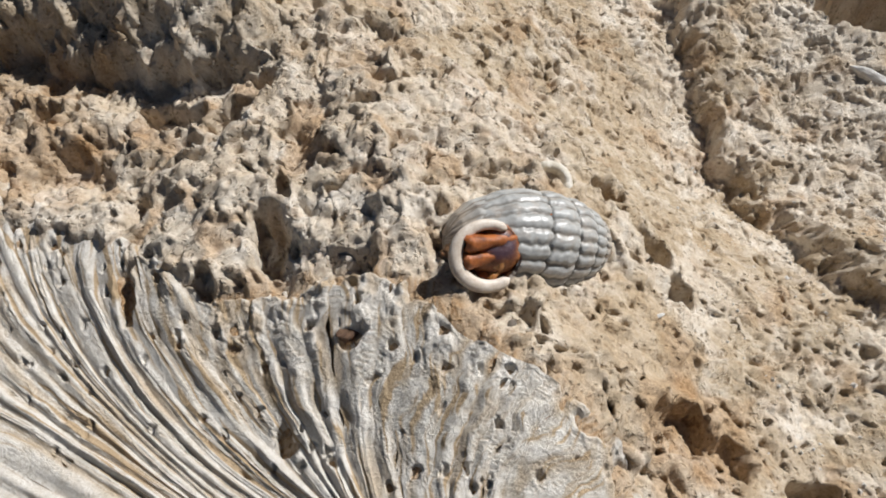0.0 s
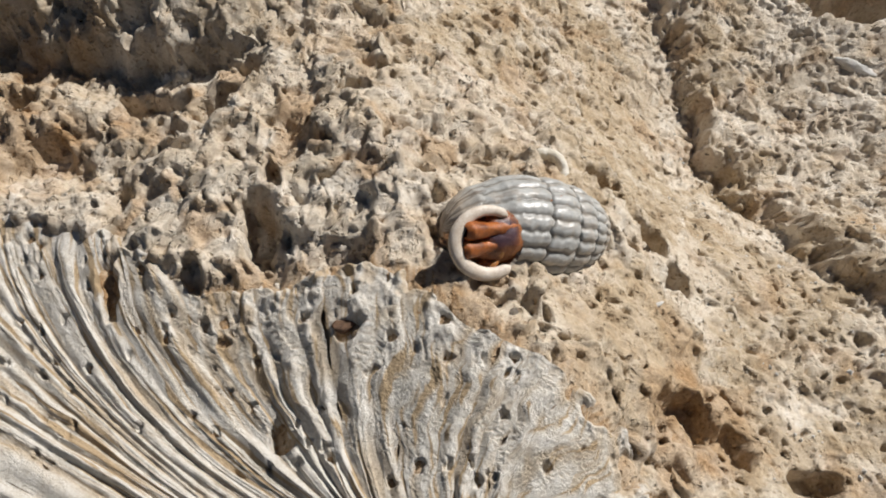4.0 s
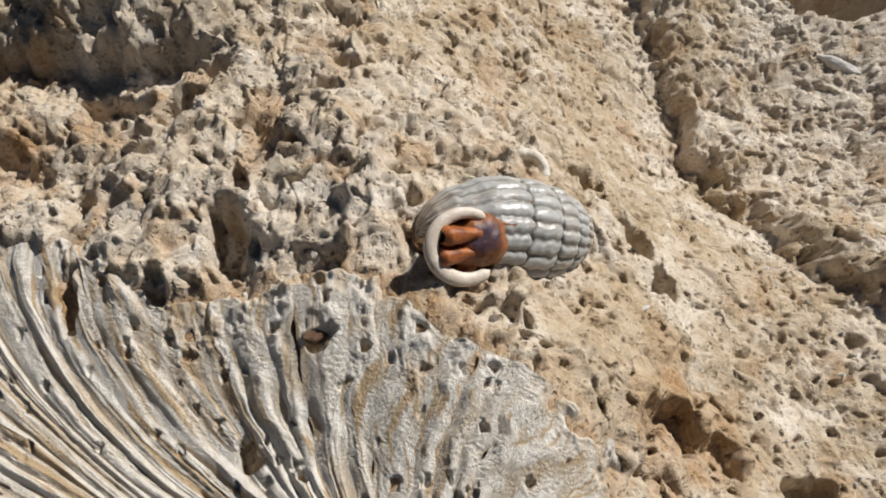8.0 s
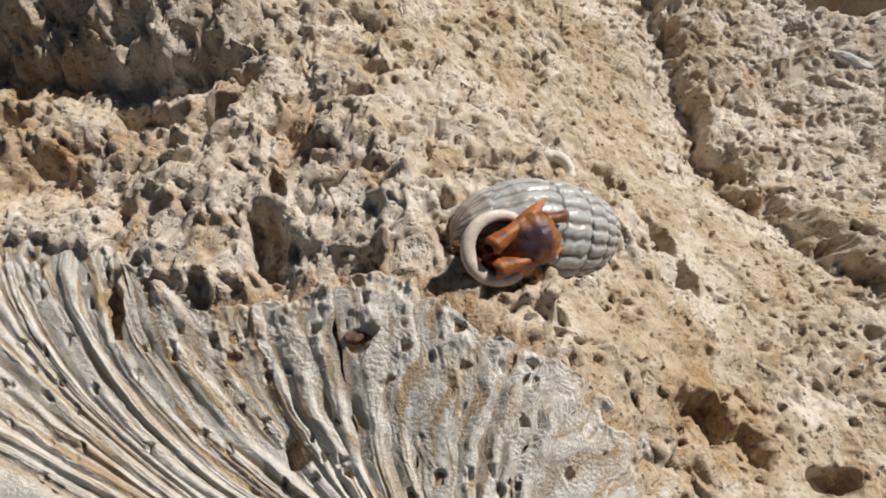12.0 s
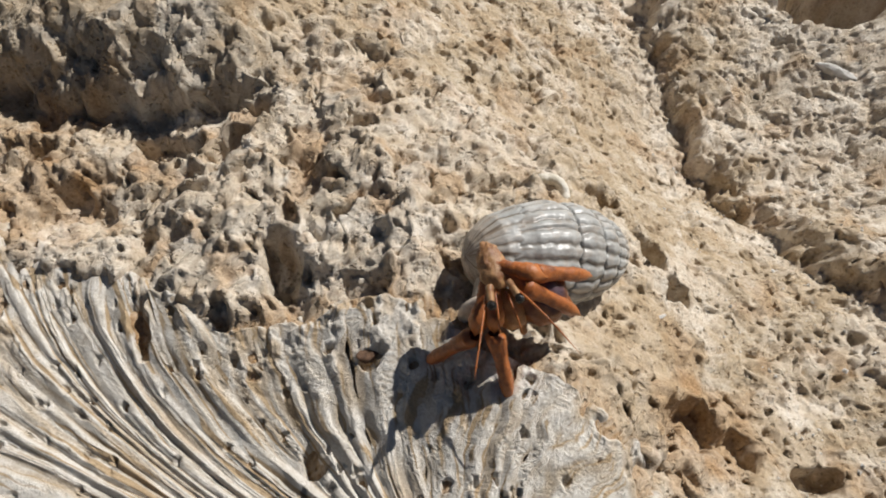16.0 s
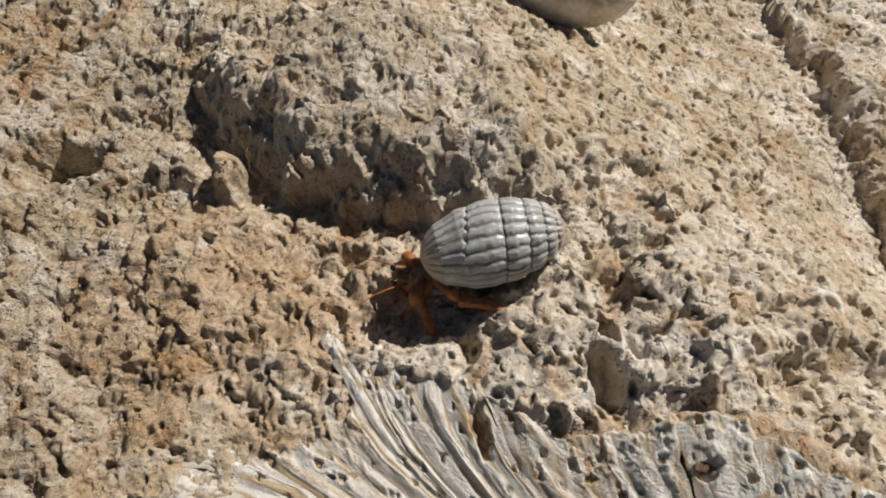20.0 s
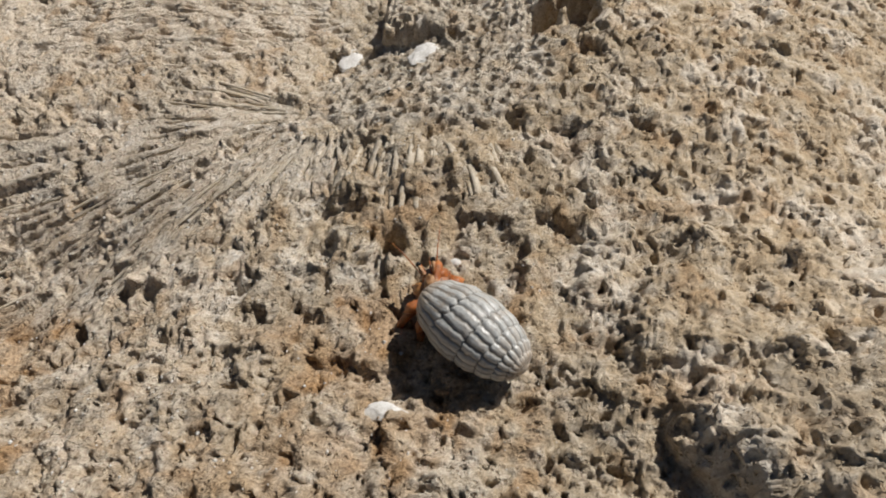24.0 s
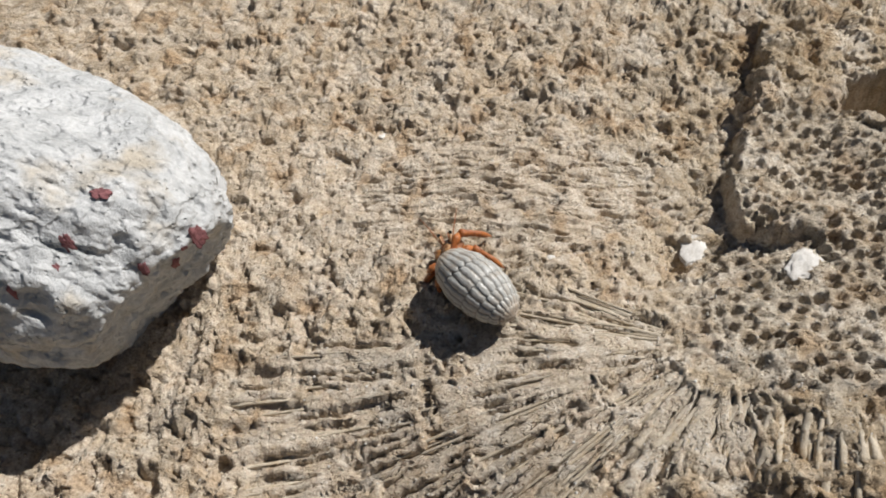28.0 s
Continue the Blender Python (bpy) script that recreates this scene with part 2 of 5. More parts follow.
def ledges(x, y):
    """Steps in the rock: the ridge behind the ribbed coral, the block across the gully, the block of cup coral."""
    wx, wy = x + 2.5 * perlin(x / 7, y / 7, 50) + 1.5 * perlin(x / 3.2, y / 3.2, 52) + 0.7 * perlin(x / 1.3, y / 1.3, 64), y + 2.5 * perlin(x / 7, y / 7, 51) + 1.5 * perlin(x / 3.2, y / 3.2, 53) + 0.7 * perlin(x / 1.3, y / 1.3, 65)
    d = along(wx, wy, ((-106, 92), (-100, 80), (-96, 66), (-88, 57), (-78, 47), (-66, 42), (-54, 39), (-40, 36), (-27, 37)))
    h = (9.0 + 2.5 * perlin(x / 9, y / 9, 62)) * smooth(-3.0, 7.0 + 2.0 * perlin(x / 6, y / 6, 63), d) * smooth(34, 6, d) * smooth(-22, -34, wx) * smooth(86, 68, wy)
    h = h - 3.0 * smooth(-9, -1, d) * smooth(1, -1, d) * smooth(-24, -34, wx) * smooth(82, 62, wy)
    d = along(wx, wy, ((56, 125), (58, 93), (57, 76), (61, 58), (67, 45), (71, 31), (73, 17), (80, 5), (92, -8)))
    d = d + 2.5 * perlin(x / 11, y / 11, 54)
    h = h + (4.5 + 2.5 * perlin(x / 14, y / 14, 59)) * smooth(-2.5, 4.5, d) * smooth(30, 8, d) - 1.8 * smooth(-9, -2, d) * smooth(2.0, -2, d)
    d = along(wx, wy, ((-160, 275), (-165, 252), (-169, 236), (-172, 218), (-168, 204), (-160, 199)))
    h = h + 8.0 * smooth(-0.5, 3.0, d) * smooth(26, 6, d) * smooth(196, 206, wy)
    return h


def pit(x, y, cx, cy, rx, ry, turn, depth, rim=0.45):
    return -depth * smooth(0.0, rim, disc(x, y, cx, cy, rx, ry, turn))


def hollows(x, y):
    """The holes and cavities one could point at."""
    x, y = x + 0.5 * perlin(x / 1.6, y / 1.6, 60) + 1.2 * perlin(x / 5, y / 5, 66), y + 0.5 * perlin(x / 1.6, y / 1.6, 61) + 1.2 * perlin(x / 5, y / 5, 67)
    h = 0
    # around the ribbed coral
    for args in ((-21.2, 3.0, 2.6, 5.6, 8, 6.0), (-20.4, 11.0, 1.2, 3.2, 5, 4.0), (-29.2, -3.8, 1.5, 3.0, 35, 3.5), (0.4, 10.4, 1.3, 1.2, 0, 2.5),
                 (-26.4, 14.5, 1.1, 1.6, 0, 2.5), (-8.6, -11.6, 2.2, 1.5, 30, 1.8), (-15.8, -22.8, 1.9, 2.4, 0, 3.2), (11.4, -9.8, 3.2, 2.6, 0, 2.2),
                 (-12.1, 9.4, 1.4, 2.3, -30, 2.6), (-42.0, 10.0, 1.8, 3.0, 30, 3.5), (-41.0, -3.6, 2.2, 4.8, 10, 3.0)):
        h = h + pit(x, y, *args)
    for args in ((-42.0, 28.5, 7.0, 3.0, -15, 4.0), (-31.0, 26.5, 5.0, 3.4, 20, 4.5), (-27.0, 32.5, 3.5, 2.6, 0, 3.5), (-10.4, 26.5, 2.5, 2.8, 0, 2.5),
                 (-64.0, 29.4, 3.2, 2.4, 0, 3.0), (36.4, 11.0, 2.6, 4.2, 30, 6.0), (40.2, 5.2, 2.4, 2.8, 20, 5.0), (28.5, 19.5, 3.6, 2.6, -10, 4.5),
                 (36.0, -18.6, 5.5, 4.0, -15, 5.5), (43.0, -21.0, 3.5, 3.0, 0, 4.0), (106.0, 93.0, 18.0, 13.0, 20, 24.0, 0.3), (54.5, -25.0, 4.0, 3.0, 0, 5.0), (70.6, -2.0, 1.3, 0.9, 0, 1.8)):
        h = h + pit(x, y, *args)
    # the way across and the far side
    for args in ((-155.5, 118.5, 3.4, 5.2, 15, 7.0), (-178.5, 70.5, 1.6, 3.2, 15, 4.0), (-192.0, 38.0, 9.0, 12.0, 0, 14.0), (-137.5, 31.5, 5.0, 2.4, -25, 2.6),
                 (-120.5, 200.0, 4.5, 10.0, -18, 12.0, 0.3), (-110.5, 207.0, 9.0, 5.0, 10, 11.0, 0.3), (-109.0, 199.0, 6.0, 6.0, 0, 8.0, 0.4), (-127.0, 54.0, 12.0, 8.0, 25, 7.5, 0.6), (-55.9, 16.9, 9.0, 6.5, -10, 5.0, 0.6), (-115.0, 260.0, 20.0, 13.0, 0, 32.0, 0.3), (-295.5, 122.6, 2.4, 5.0, 5, 5.0), (-221.0, 110.5, 2.6, 4.2, 20, 3.4),
                 (-230.0, 99.0, 3.0, 5.0, 25, 4.5), (-278.0, 94.5, 2.0, 4.2, 0, 3.0), (-313.0, 112.0, 4.0, 12.0, 5, 5.0), (-115.0, 84.0, 3.5, 2.0, 0, 2.0)):
        h = h + pit(x, y, *args)
    # the seat of the shell, and the rim in front of it
    h = h - 3.2 * smooth(0.0, 0.35, disc(x, y, 15.8, 3.6, 13.8, 7.2, 13)) - 2.0 * smooth(0.0, 0.5, disc(x, y, 14.6, 3.0, 12.4, 6.0, 13)) + 1.4 * smooth(0.0, 0.6, disc(x, y, 6.0, -8.4, 12.0, 4.6, 8)) + 1.5 * smooth(0.0, 0.7, disc(x, y, -4.0, 0.0, 6.0, 7.0))
    # knob beside the ridge
    return h + 6.5 * smooth(0.0, 0.6, disc(x, y, -89.5, 49.5, 4.0, 6.0, 10)) + 3.0 * smooth(0.0, 0.6, disc(x, y, -101.0, 53.0, 7.0, 4.5, 20))


# plane and broad swells of the rock, in millimetres: x, y, spread, height
PLANE = (-1.01, -2.54, -7.89)
SWELLS = [
    (70, 45, 26, -24.7),
    (40, 135, 40, -18.3),
    (55, -15, 18, -7.7),
    (-170, 240, 26, -12.3),
    (-260, 105, 26, -16.5),
    (-50, 90, 26, 14.6),
    (-5, 15, 18, 13.4),
    (-95, 165, 40, 11),
    (25, -15, 12, 5.8),
    (-335, 120, 40, -12.6),
    (-185, 195, 18, -8.1),
    (-20, 60, 26, 13.1),
    (-65, 75, 12, 9.7),
    (-110, 225, 18, 7.5),
    (-170, 45, 26, 8.3),
    (-35, 0, 12, 6.4),
    (-155, 150, 18, 6.5),
    (10, -15, 12, 8.7),
    (25, 15, 12, 7.6),
    (-95, 90, 12, 6.4),
    (-65, 15, 12, 4.3),
    (-95, 30, 12, 4.6),
    (-50, 180, 26, 6.1),
    (-230, 105, 26, -5.8),
    (-46, -16, 15, -3.2),
    (-76, -30, 18, -5),
    (4, -36, 11, 4),
    (-8, -12, 7, 1.5),
]
GRID = 0.38


def swell(x, y):
    h = PLANE[0] + PLANE[1] * x / 100 + PLANE[2] * y / 100
    for cx, cy, s, k in SWELLS:
        h = h + k * np.exp(-((x - cx) ** 2 + (y - cy) ** 2) / (2 * s * s))
    return h


FAN_X, FAN_Y = -12.0, -45.0


def fan_polar(x, y):
    return np.degrees(np.arctan2(x - FAN_X, y - FAN_Y)), np.hypot(x - FAN_X, y - FAN_Y)


def flow_polar(x, y):
    """Bearing and reach along the grain of the ribbed coral."""
    return np.degrees(np.arctan2(x + 4, y + 52)), np.hypot(x + 4, y + 52)


def fan_edge(phi):
    return np.interp(phi, (-110, -62, -55, -45, -39, -34, -30, -20, -8, 10, 22, 29, 44, 59, 70, 110), (80, 76, 71, 69, 65, 58, 51, 42, 41, 43, 41, 39, 39, 41, 41, 34))


def fan_mask(x, y):
    """1 on the white ribbed coral, 0 off it."""
    phi, r = fan_polar(x, y)
    return smooth(2.0, -1.0, r - fan_edge(phi) - 2.5 * perlin(x / 4, y / 4, 40))


SPRAY_X, SPRAY_Y = -176.0, 166.0


def relief(x, y):
    """Height of the rock in millimetres at x, y in millimetres, and its stains."""
    far = smooth(15, 250, np.maximum(np.maximum(x - 140, -440 - x), np.maximum(y - 380, -60 - y)))
    h = (swell(x, y) + ledges(x, y)) * (1 - far) - 20 * far
    fan = fan_mask(x, y)
    cave = smooth(30, 5, x) * smooth(-75, -50, x) * smooth(48, 30, y)             # knobbly, full of cavities
    cave = cave * (1 - 0.75 * smooth(0.0, 0.5, disc(x, y, -6, -5, 14, 11)))
    slope = smooth(24, 40, x) * smooth(-120, 0, y)                                # smoother grainy slope
    cups = smooth(-0.12, 0.12, np.maximum(disc(x, y, -152, 178, 34, 28, 5), disc(x, y, -145, 222, 24, 34, 10)) + 0.12 * perlin(x / 7, y / 7, 33))
    cups = cups * (1 - smooth(0.0, 0.2, disc(x, y, -115, 203, 13, 12, 10)))
    wedge = np.degrees(np.arctan2(y - SPRAY_Y, x - SPRAY_X)) % 360
    reach = np.hypot(x - SPRAY_X, y - SPRAY_Y)
    long = np.interp(wedge, (0, 150, 164, 181, 188, 212, 226, 240, 275, 290, 360), (0, 0, 50, 52, 128, 122, 82, 44, 32, 26, 0))
    rays = smooth(4, -10, reach - long - 7 * perlin(x / 9, y / 9, 32)) * smooth(10, 18, reach) * (1 - 0.6 * smooth(55, 64, reach) * smooth(85, 70, reach) * smooth(196, 188, wedge))
    rays = rays * smooth(-0.35, 0.05, fbm(x / 14, y / 14, 3, 0.5, 30) + 0.25)
    bed = disc(x, y, -235, 214, 46, 28, 8)                                        # second field of fine rods
    bed = smooth(-0.1, 0.25, bed + 0.25 * fbm(x / 12, y / 12, 3, 0.5, 31))
    stars = smooth(0.0, 0.25, np.maximum(disc(x, y, -62, 62, 36, 26, -20), disc(x, y, -42, 43, 24, 9, -15)))

    wx, wy = x + 1.6 * perlin(x / 6, y / 6, 3), y + 1.6 * perlin(x / 6, y / 6, 4)
    lumpy = fbm(wx / 12, wy / 12, 3, 0.5, 5)
    crisp = smooth(-75, -120, x)
    rough = (1.9 + 0.3 * cave - 0.8 * slope + 0.7 * crisp) * lumpy
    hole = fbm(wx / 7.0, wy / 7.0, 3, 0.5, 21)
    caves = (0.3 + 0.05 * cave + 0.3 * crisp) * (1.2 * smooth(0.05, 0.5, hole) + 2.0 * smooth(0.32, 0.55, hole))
    m1, _, _, n0, _ = worley(wx / 6.5, wy / 6.5, 16)
    rough = rough + (1.3 * cave + 0.5 * crisp) * (1 - 0.5 * slope) * (0.5 - 1.3 * m1 * m1) * (0.3 + n0)
    knobs = (1.7 - 0.7 * slope - 0.3 * crisp) * (billow(wx / 4.4, wy / 4.4, 4, 0.62, 6) - 0.45)
    g1, _, _, n2, _ = worley(wx / 1.35 + 0.4 * lumpy, wy / 1.35, 7)
    grains = (0.5 + 0.45 * crisp) * (0.5 - 1.6 * g1 * g1) * (0.1 + 1.2 * n2 * n2)
    p1, _, _, n3, _ = worley(x / 2.3 + 0.35 * lumpy, y / 2.3, 8)
    few = smooth(-0.2, 0.35, fbm(x / 13, y / 13, 3, 0.6, 22))
    pits = np.where(n3 > 0.85 - 0.45 * few - 0.1 * cave, (0.9 + 1.5 * n3) * smooth(0.15 + 0.25 * (n3 - 0.4), 0.07, p1), 0)
    q1, _, _, n6, _ = worley(wx / 5.2, wy / 5.2, 18)
    pits = pits + np.where(n6 > 0.8 - 0.25 * few, (1.4 + 2.4 * n6) * smooth(0.08 + 0.3 * (n6 - 0.5), 0.03, q1 + 0.06 * perlin(x / 0.9, y / 0.9, 68)), 0) * (1 - 0.6 * slope)
    worn = 0.5 + 0.65 * smooth(-0.35, 0.3, fbm(x / 16, y / 16, 3, 0.55, 69))
    worn = worn * (1 - 0.45 * smooth(0.0, 0.4, disc(x, y, -288, 200, 42, 44)))
    plain = rough * (0.4 + 0.6 * worn) + worn * (knobs + grains) + (0.25 + 0.15 * crisp) * fbm(x / 1.3, y / 1.3, 2, 0.7, 9) - pits - caves
    s1, sx, sy, n4, _ = worley(x / 5.5, y / 5.5, 14, 0.7)
    plain = plain * (1 - 0.45 * stars) + stars * (0.30 * np.cos(np.arctan2(sy, sx) * 18) * smooth(0.10, 0.25, s1) * smooth(0.62, 0.4, s1) - 0.9 * smooth(0.16, 0.05, s1))

    stick = np.radians(wedge) * 74 + 0.45 * perlin(x / 9, y / 9, 34)
    rod1 = sum(smooth(lo, lo + 14, reach) * smooth(hi + 14, hi, reach) * (perlin(stick * k, reach / 26, 35) + 0.5 * perlin(stick * k * 2.1, reach / 16, 36)) for k, lo, hi in ((0.24, 0, 24), (0.42, 26, 54), (0.75, 56, 200)))
    rod2 = perlin(y / 1.15 - x / 9 + 0.8 * perlin(x / 11, y / 11, 37), x / 9, 38)
    plain = plain * (1 - 0.88 * rays) * (1 - 0.65 * bed) + rays * (0.6 * rod1 - 2.3 * smooth(0.1, 0.4, -rod1)) + bed * (0.7 * rod2 - 1.9 * smooth(0.12, 0.42, -rod2))
    c1, _, _, n5, wall = worley(x / 3.7 + 0.2 * perlin(x / 5, y / 5, 41), y / 3.3, 15, 0.8)
    cup = smooth(0.06, 0.2, wall) * smooth(0.32 + 0.18 * n5, 0.17 + 0.18 * n5, c1) * smooth(0.15, 0.4, n5)
    plain = plain * (1 - 0.65 * cups) + cups * (0.6 * smooth(0.22, 0.05, wall) - (0.8 + 1.3 * n5) * cup + 0.5 * fbm(x / 3, y / 3, 3, 0.6, 42))
    h = h + plain * (1 - 0.8 * fan) * (1 - far) + hollows(x, y) * (1 - 0.5 * fan) - (0.9 - 1.7 * smooth(-24, -8, x)) * fan

    pale = 0.55 * cave + 0.7 * smooth(0.0, 0.5, disc(x, y, -8, -4, 15, 11)) + 0.5 * smooth(-165, -210, x) + 0.75 * rays + 0.5 * cups + 0.4 * bed + 0.75 * smooth(0.05, 0.5, fbm(x / 17, y / 17, 4, 0.55, 11)) + 0.35 * smooth(0.0, 0.35, disc(x, y, -152, 72, 26, 22)) + 0.4 * smooth(0.0, 0.4, disc(x, y, -288, 200, 42, 44)) + 0.7 * smooth(46, 62, x) * smooth(-0.1, 0.4, fbm(x / 12, y / 12, 3, 0.5, 23)) + 0.6 * smooth(66, 84, x) * smooth(10, 40, y) + 0.5 * smooth(40, 52, x) * smooth(66, 56, x) * smooth(30, 60, y)
    ochre = 0.15 * smooth(-180, -215, x) + 0.45 * (1 - 0.6 * rays) * smooth(0.15, 0.75, fbm(x / 11, y / 11, 4, 0.6, 12)) * (1 - 0.6 * cave)
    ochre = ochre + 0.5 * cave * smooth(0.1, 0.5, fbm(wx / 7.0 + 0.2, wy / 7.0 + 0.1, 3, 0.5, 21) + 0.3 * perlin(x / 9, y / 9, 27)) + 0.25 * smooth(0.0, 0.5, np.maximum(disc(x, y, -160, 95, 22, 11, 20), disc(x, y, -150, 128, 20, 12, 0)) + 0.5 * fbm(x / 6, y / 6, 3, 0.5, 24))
    ochre = ochre + 0.35 * smooth(0.0, 0.5, disc(x, y, -170, 55, 34, 30, 20) + 0.5 * fbm(x / 8, y / 8, 3, 0.5, 29))
    ochre = ochre + 0.5 * smooth(-0.1, 0.5, np.maximum(np.maximum(disc(x, y, -268, 92, 46, 26, -20), np.maximum(disc(x, y, -88, 18, 40, 26, 20), disc(x, y, 38, -19, 14, 9))), 0.6 * disc(x, y, -150, 90, 30, 26)) + 0.5 * fbm(x / 9, y / 9, 3, 0.5, 28))
    ash = 0.3 * smooth(0.0, 0.5, fbm(x / 24, y / 24, 4, 0.5, 13)) * smooth(-75, -150, x) + 0.2 * cups + 0.2 * rays * smooth(-0.1, 0.3, fbm(x / 8, y / 8, 2, 0.5, 25)) + 0.3 * stars
    phi, r = flow_polar(x, y)
    line = perlin(phi / 0.55, r / 18, 20)
    h = h + fan * (0.35 * line + 0.2 * fbm(x / 1.2, y / 1.2, 2, 0.5, 26))
    ochre = ochre * (1 - fan) + fan * (0.45 + 0.5 * smooth(-0.1, 0.4, line))
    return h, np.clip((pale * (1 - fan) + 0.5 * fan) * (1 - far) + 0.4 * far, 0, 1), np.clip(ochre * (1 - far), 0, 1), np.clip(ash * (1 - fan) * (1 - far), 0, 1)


def axis_steps(runs, far):
    """Grid lines: even within each run of (from, to, step), growing outwards to far."""
    def outward(step):
        grow, out = [], 0.0
        while out < far:
            step *= 1.35
            out += step
            grow.append(out)
        return np.array(grow)
    return np.concatenate([runs[0][0] - outward(runs[0][2])[::-1]] + [np.arange(*run) for run in runs] + [runs[-1][1] + outward(runs[-1][2])])


def surface(name, co, quads, mat, marks=()):
    """A smooth mesh of quads from arrays."""
    me = bpy.data.meshes.new(name)
    me.vertices.add(len(co))
    me.vertices.foreach_set("co", (co * 0.001).astype(np.float32).ravel())
    me.loops.add(quads.size)
    me.loops.foreach_set("vertex_index", quads.ravel().astype(np.int32))
    me.polygons.add(len(quads))
    me.polygons.foreach_set("loop_start", np.arange(0, quads.size, 4, dtype=np.int32))
    me.polygons.foreach_set("use_smooth", np.ones(len(quads), dtype=bool))
    me.update(calc_edges=True)
    for key, vals in marks:
        me.attributes.new(key, "FLOAT", "POINT").data.foreach_set("value", vals.astype(np.float32).ravel())
    me.materials.append(mat)
    return me


def grid_quads(n, k, wrap=False):
    i = np.arange(n * k).reshape(n, k)
    if wrap:
        i = np.concatenate([i, i[:, :1]], 1)
    return np.stack([i[:-1, :-1], i[:-1, 1:], i[1:, 1:], i[1:, :-1]], -1).reshape(-1, 4)


def sheet(name, gx, gy, mat):
    x, y = np.meshgrid(gx, gy)
    h, pale, ochre, ash = relief(x, y)
    near = (1 - 0.75 * smooth(0, 0.2, np.maximum(disc(x, y, -152, 178, 38, 32, 5), disc(x, y, -145, 222, 26, 36, 10)))) * smooth(60, 0, np.maximum(np.maximum(x - 140, -440 - x), np.maximum(y - 380, -60 - y)))
    up = h / 2.4
    dy, dx = np.gradient(h, gy, gx)
    near = near * (1 + 0.3 * smooth(0.9, 2.2, np.hypot(dx, dy)) * smooth(30, 45, y) * smooth(-20, -30, x) * smooth(-110, -100, x))
    x2 = x + near * (0.4 * perlin(x / 1.7, y / 1.7 + 0.4 * up, 55) + 0.8 * perlin(x / 4.5, y / 4.5 + 0.4 * up, 57))
    y2 = y + near * (0.4 * perlin(x / 1.7 + 0.4 * up, y / 1.7, 56) + 0.8 * perlin(x / 4.5 + 0.4 * up, y / 4.5, 58))
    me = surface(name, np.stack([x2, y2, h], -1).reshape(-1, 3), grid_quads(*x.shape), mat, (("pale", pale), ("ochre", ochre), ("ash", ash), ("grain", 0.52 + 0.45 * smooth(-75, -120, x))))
    return tagged(new(name, me), "weathered pitted cream limestone rock full of fossil coral", "rock", kind="structure")


def lie(x, y):
    """Height of the rock in millimetres under one point."""
    return float(relief(np.array([float(x)]), np.array([float(y)]))[0][0])


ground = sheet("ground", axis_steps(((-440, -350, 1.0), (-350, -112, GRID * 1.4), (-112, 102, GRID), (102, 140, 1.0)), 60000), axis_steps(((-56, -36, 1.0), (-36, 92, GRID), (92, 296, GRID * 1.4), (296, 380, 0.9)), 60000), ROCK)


# ---- white ribbed coral: each rib a piece of the rock ----
def part(name, me, parent, label="", m=None):
    ob = new(name, me)
    ob.parent = parent
    if m is not None:
        ob.matrix_basis = m
    if label:
        ob["label"] = label
    return ob


# lines of growth of the ribbed coral, in millimetres: tip, bend, root
GROWTH = np.array([
    ((-83.6, -32.4), (-57.5, -34.0), (-30.5, -41.1)), ((-84.6, -21.7), (-57.1, -26.9), (-29.7, -37.4)), ((-81.3, -9.2), (-59.7, -17.1), (-28.9, -33.5)),
    ((-71.8, -2.8), (-55.0, -17.0), (-27.0, -30.8)), ((-67.1, 10.5), (-58.9, -8.0), (-24.9, -30.2)), ((-57.2, 11.3), (-52.6, -11.6), (-22.0, -29.7)),
    ((-47.7, 6.7), (-43.7, -14.8), (-16.1, -30.8)), ((-38.6, 1.1), (-32.1, -16.0), (-10.4, -31.3)), ((-25.9, -7.1), (-21.9, -18.2), (-6.2, -33.0)),
    ((-17.3, -7.7), (-14.1, -19.7), (-4.9, -34.4)), ((-5.2, -8.0), (-7.0, -22.1), (-1.5, -34.7)), ((3.5, -16.8), (0.2, -26.5), (2.4, -35.6)),
    ((12.3, -20.3), (6.9, -27.8), (6.4, -35.8)), ((21.2, -24.9), (14.6, -30.9), (10.2, -36.4)), ((25.7, -31.0), (18.8, -34.5), (14.0, -37.7))])


def grown(s, u):
    """Place on the coral: s counts the lines of growth, u runs from the tip to the root."""
    steps = np.arange(len(GROWTH))
    p = [[np.interp(s, steps, GROWTH[:, k, c]) for c in (0, 1)] for k in range(3)]
    return [(1 - u) ** 2 * p[0][c] + 2 * u * (1 - u) * p[1][c] + u * u * p[2][c] for c in (0, 1)]


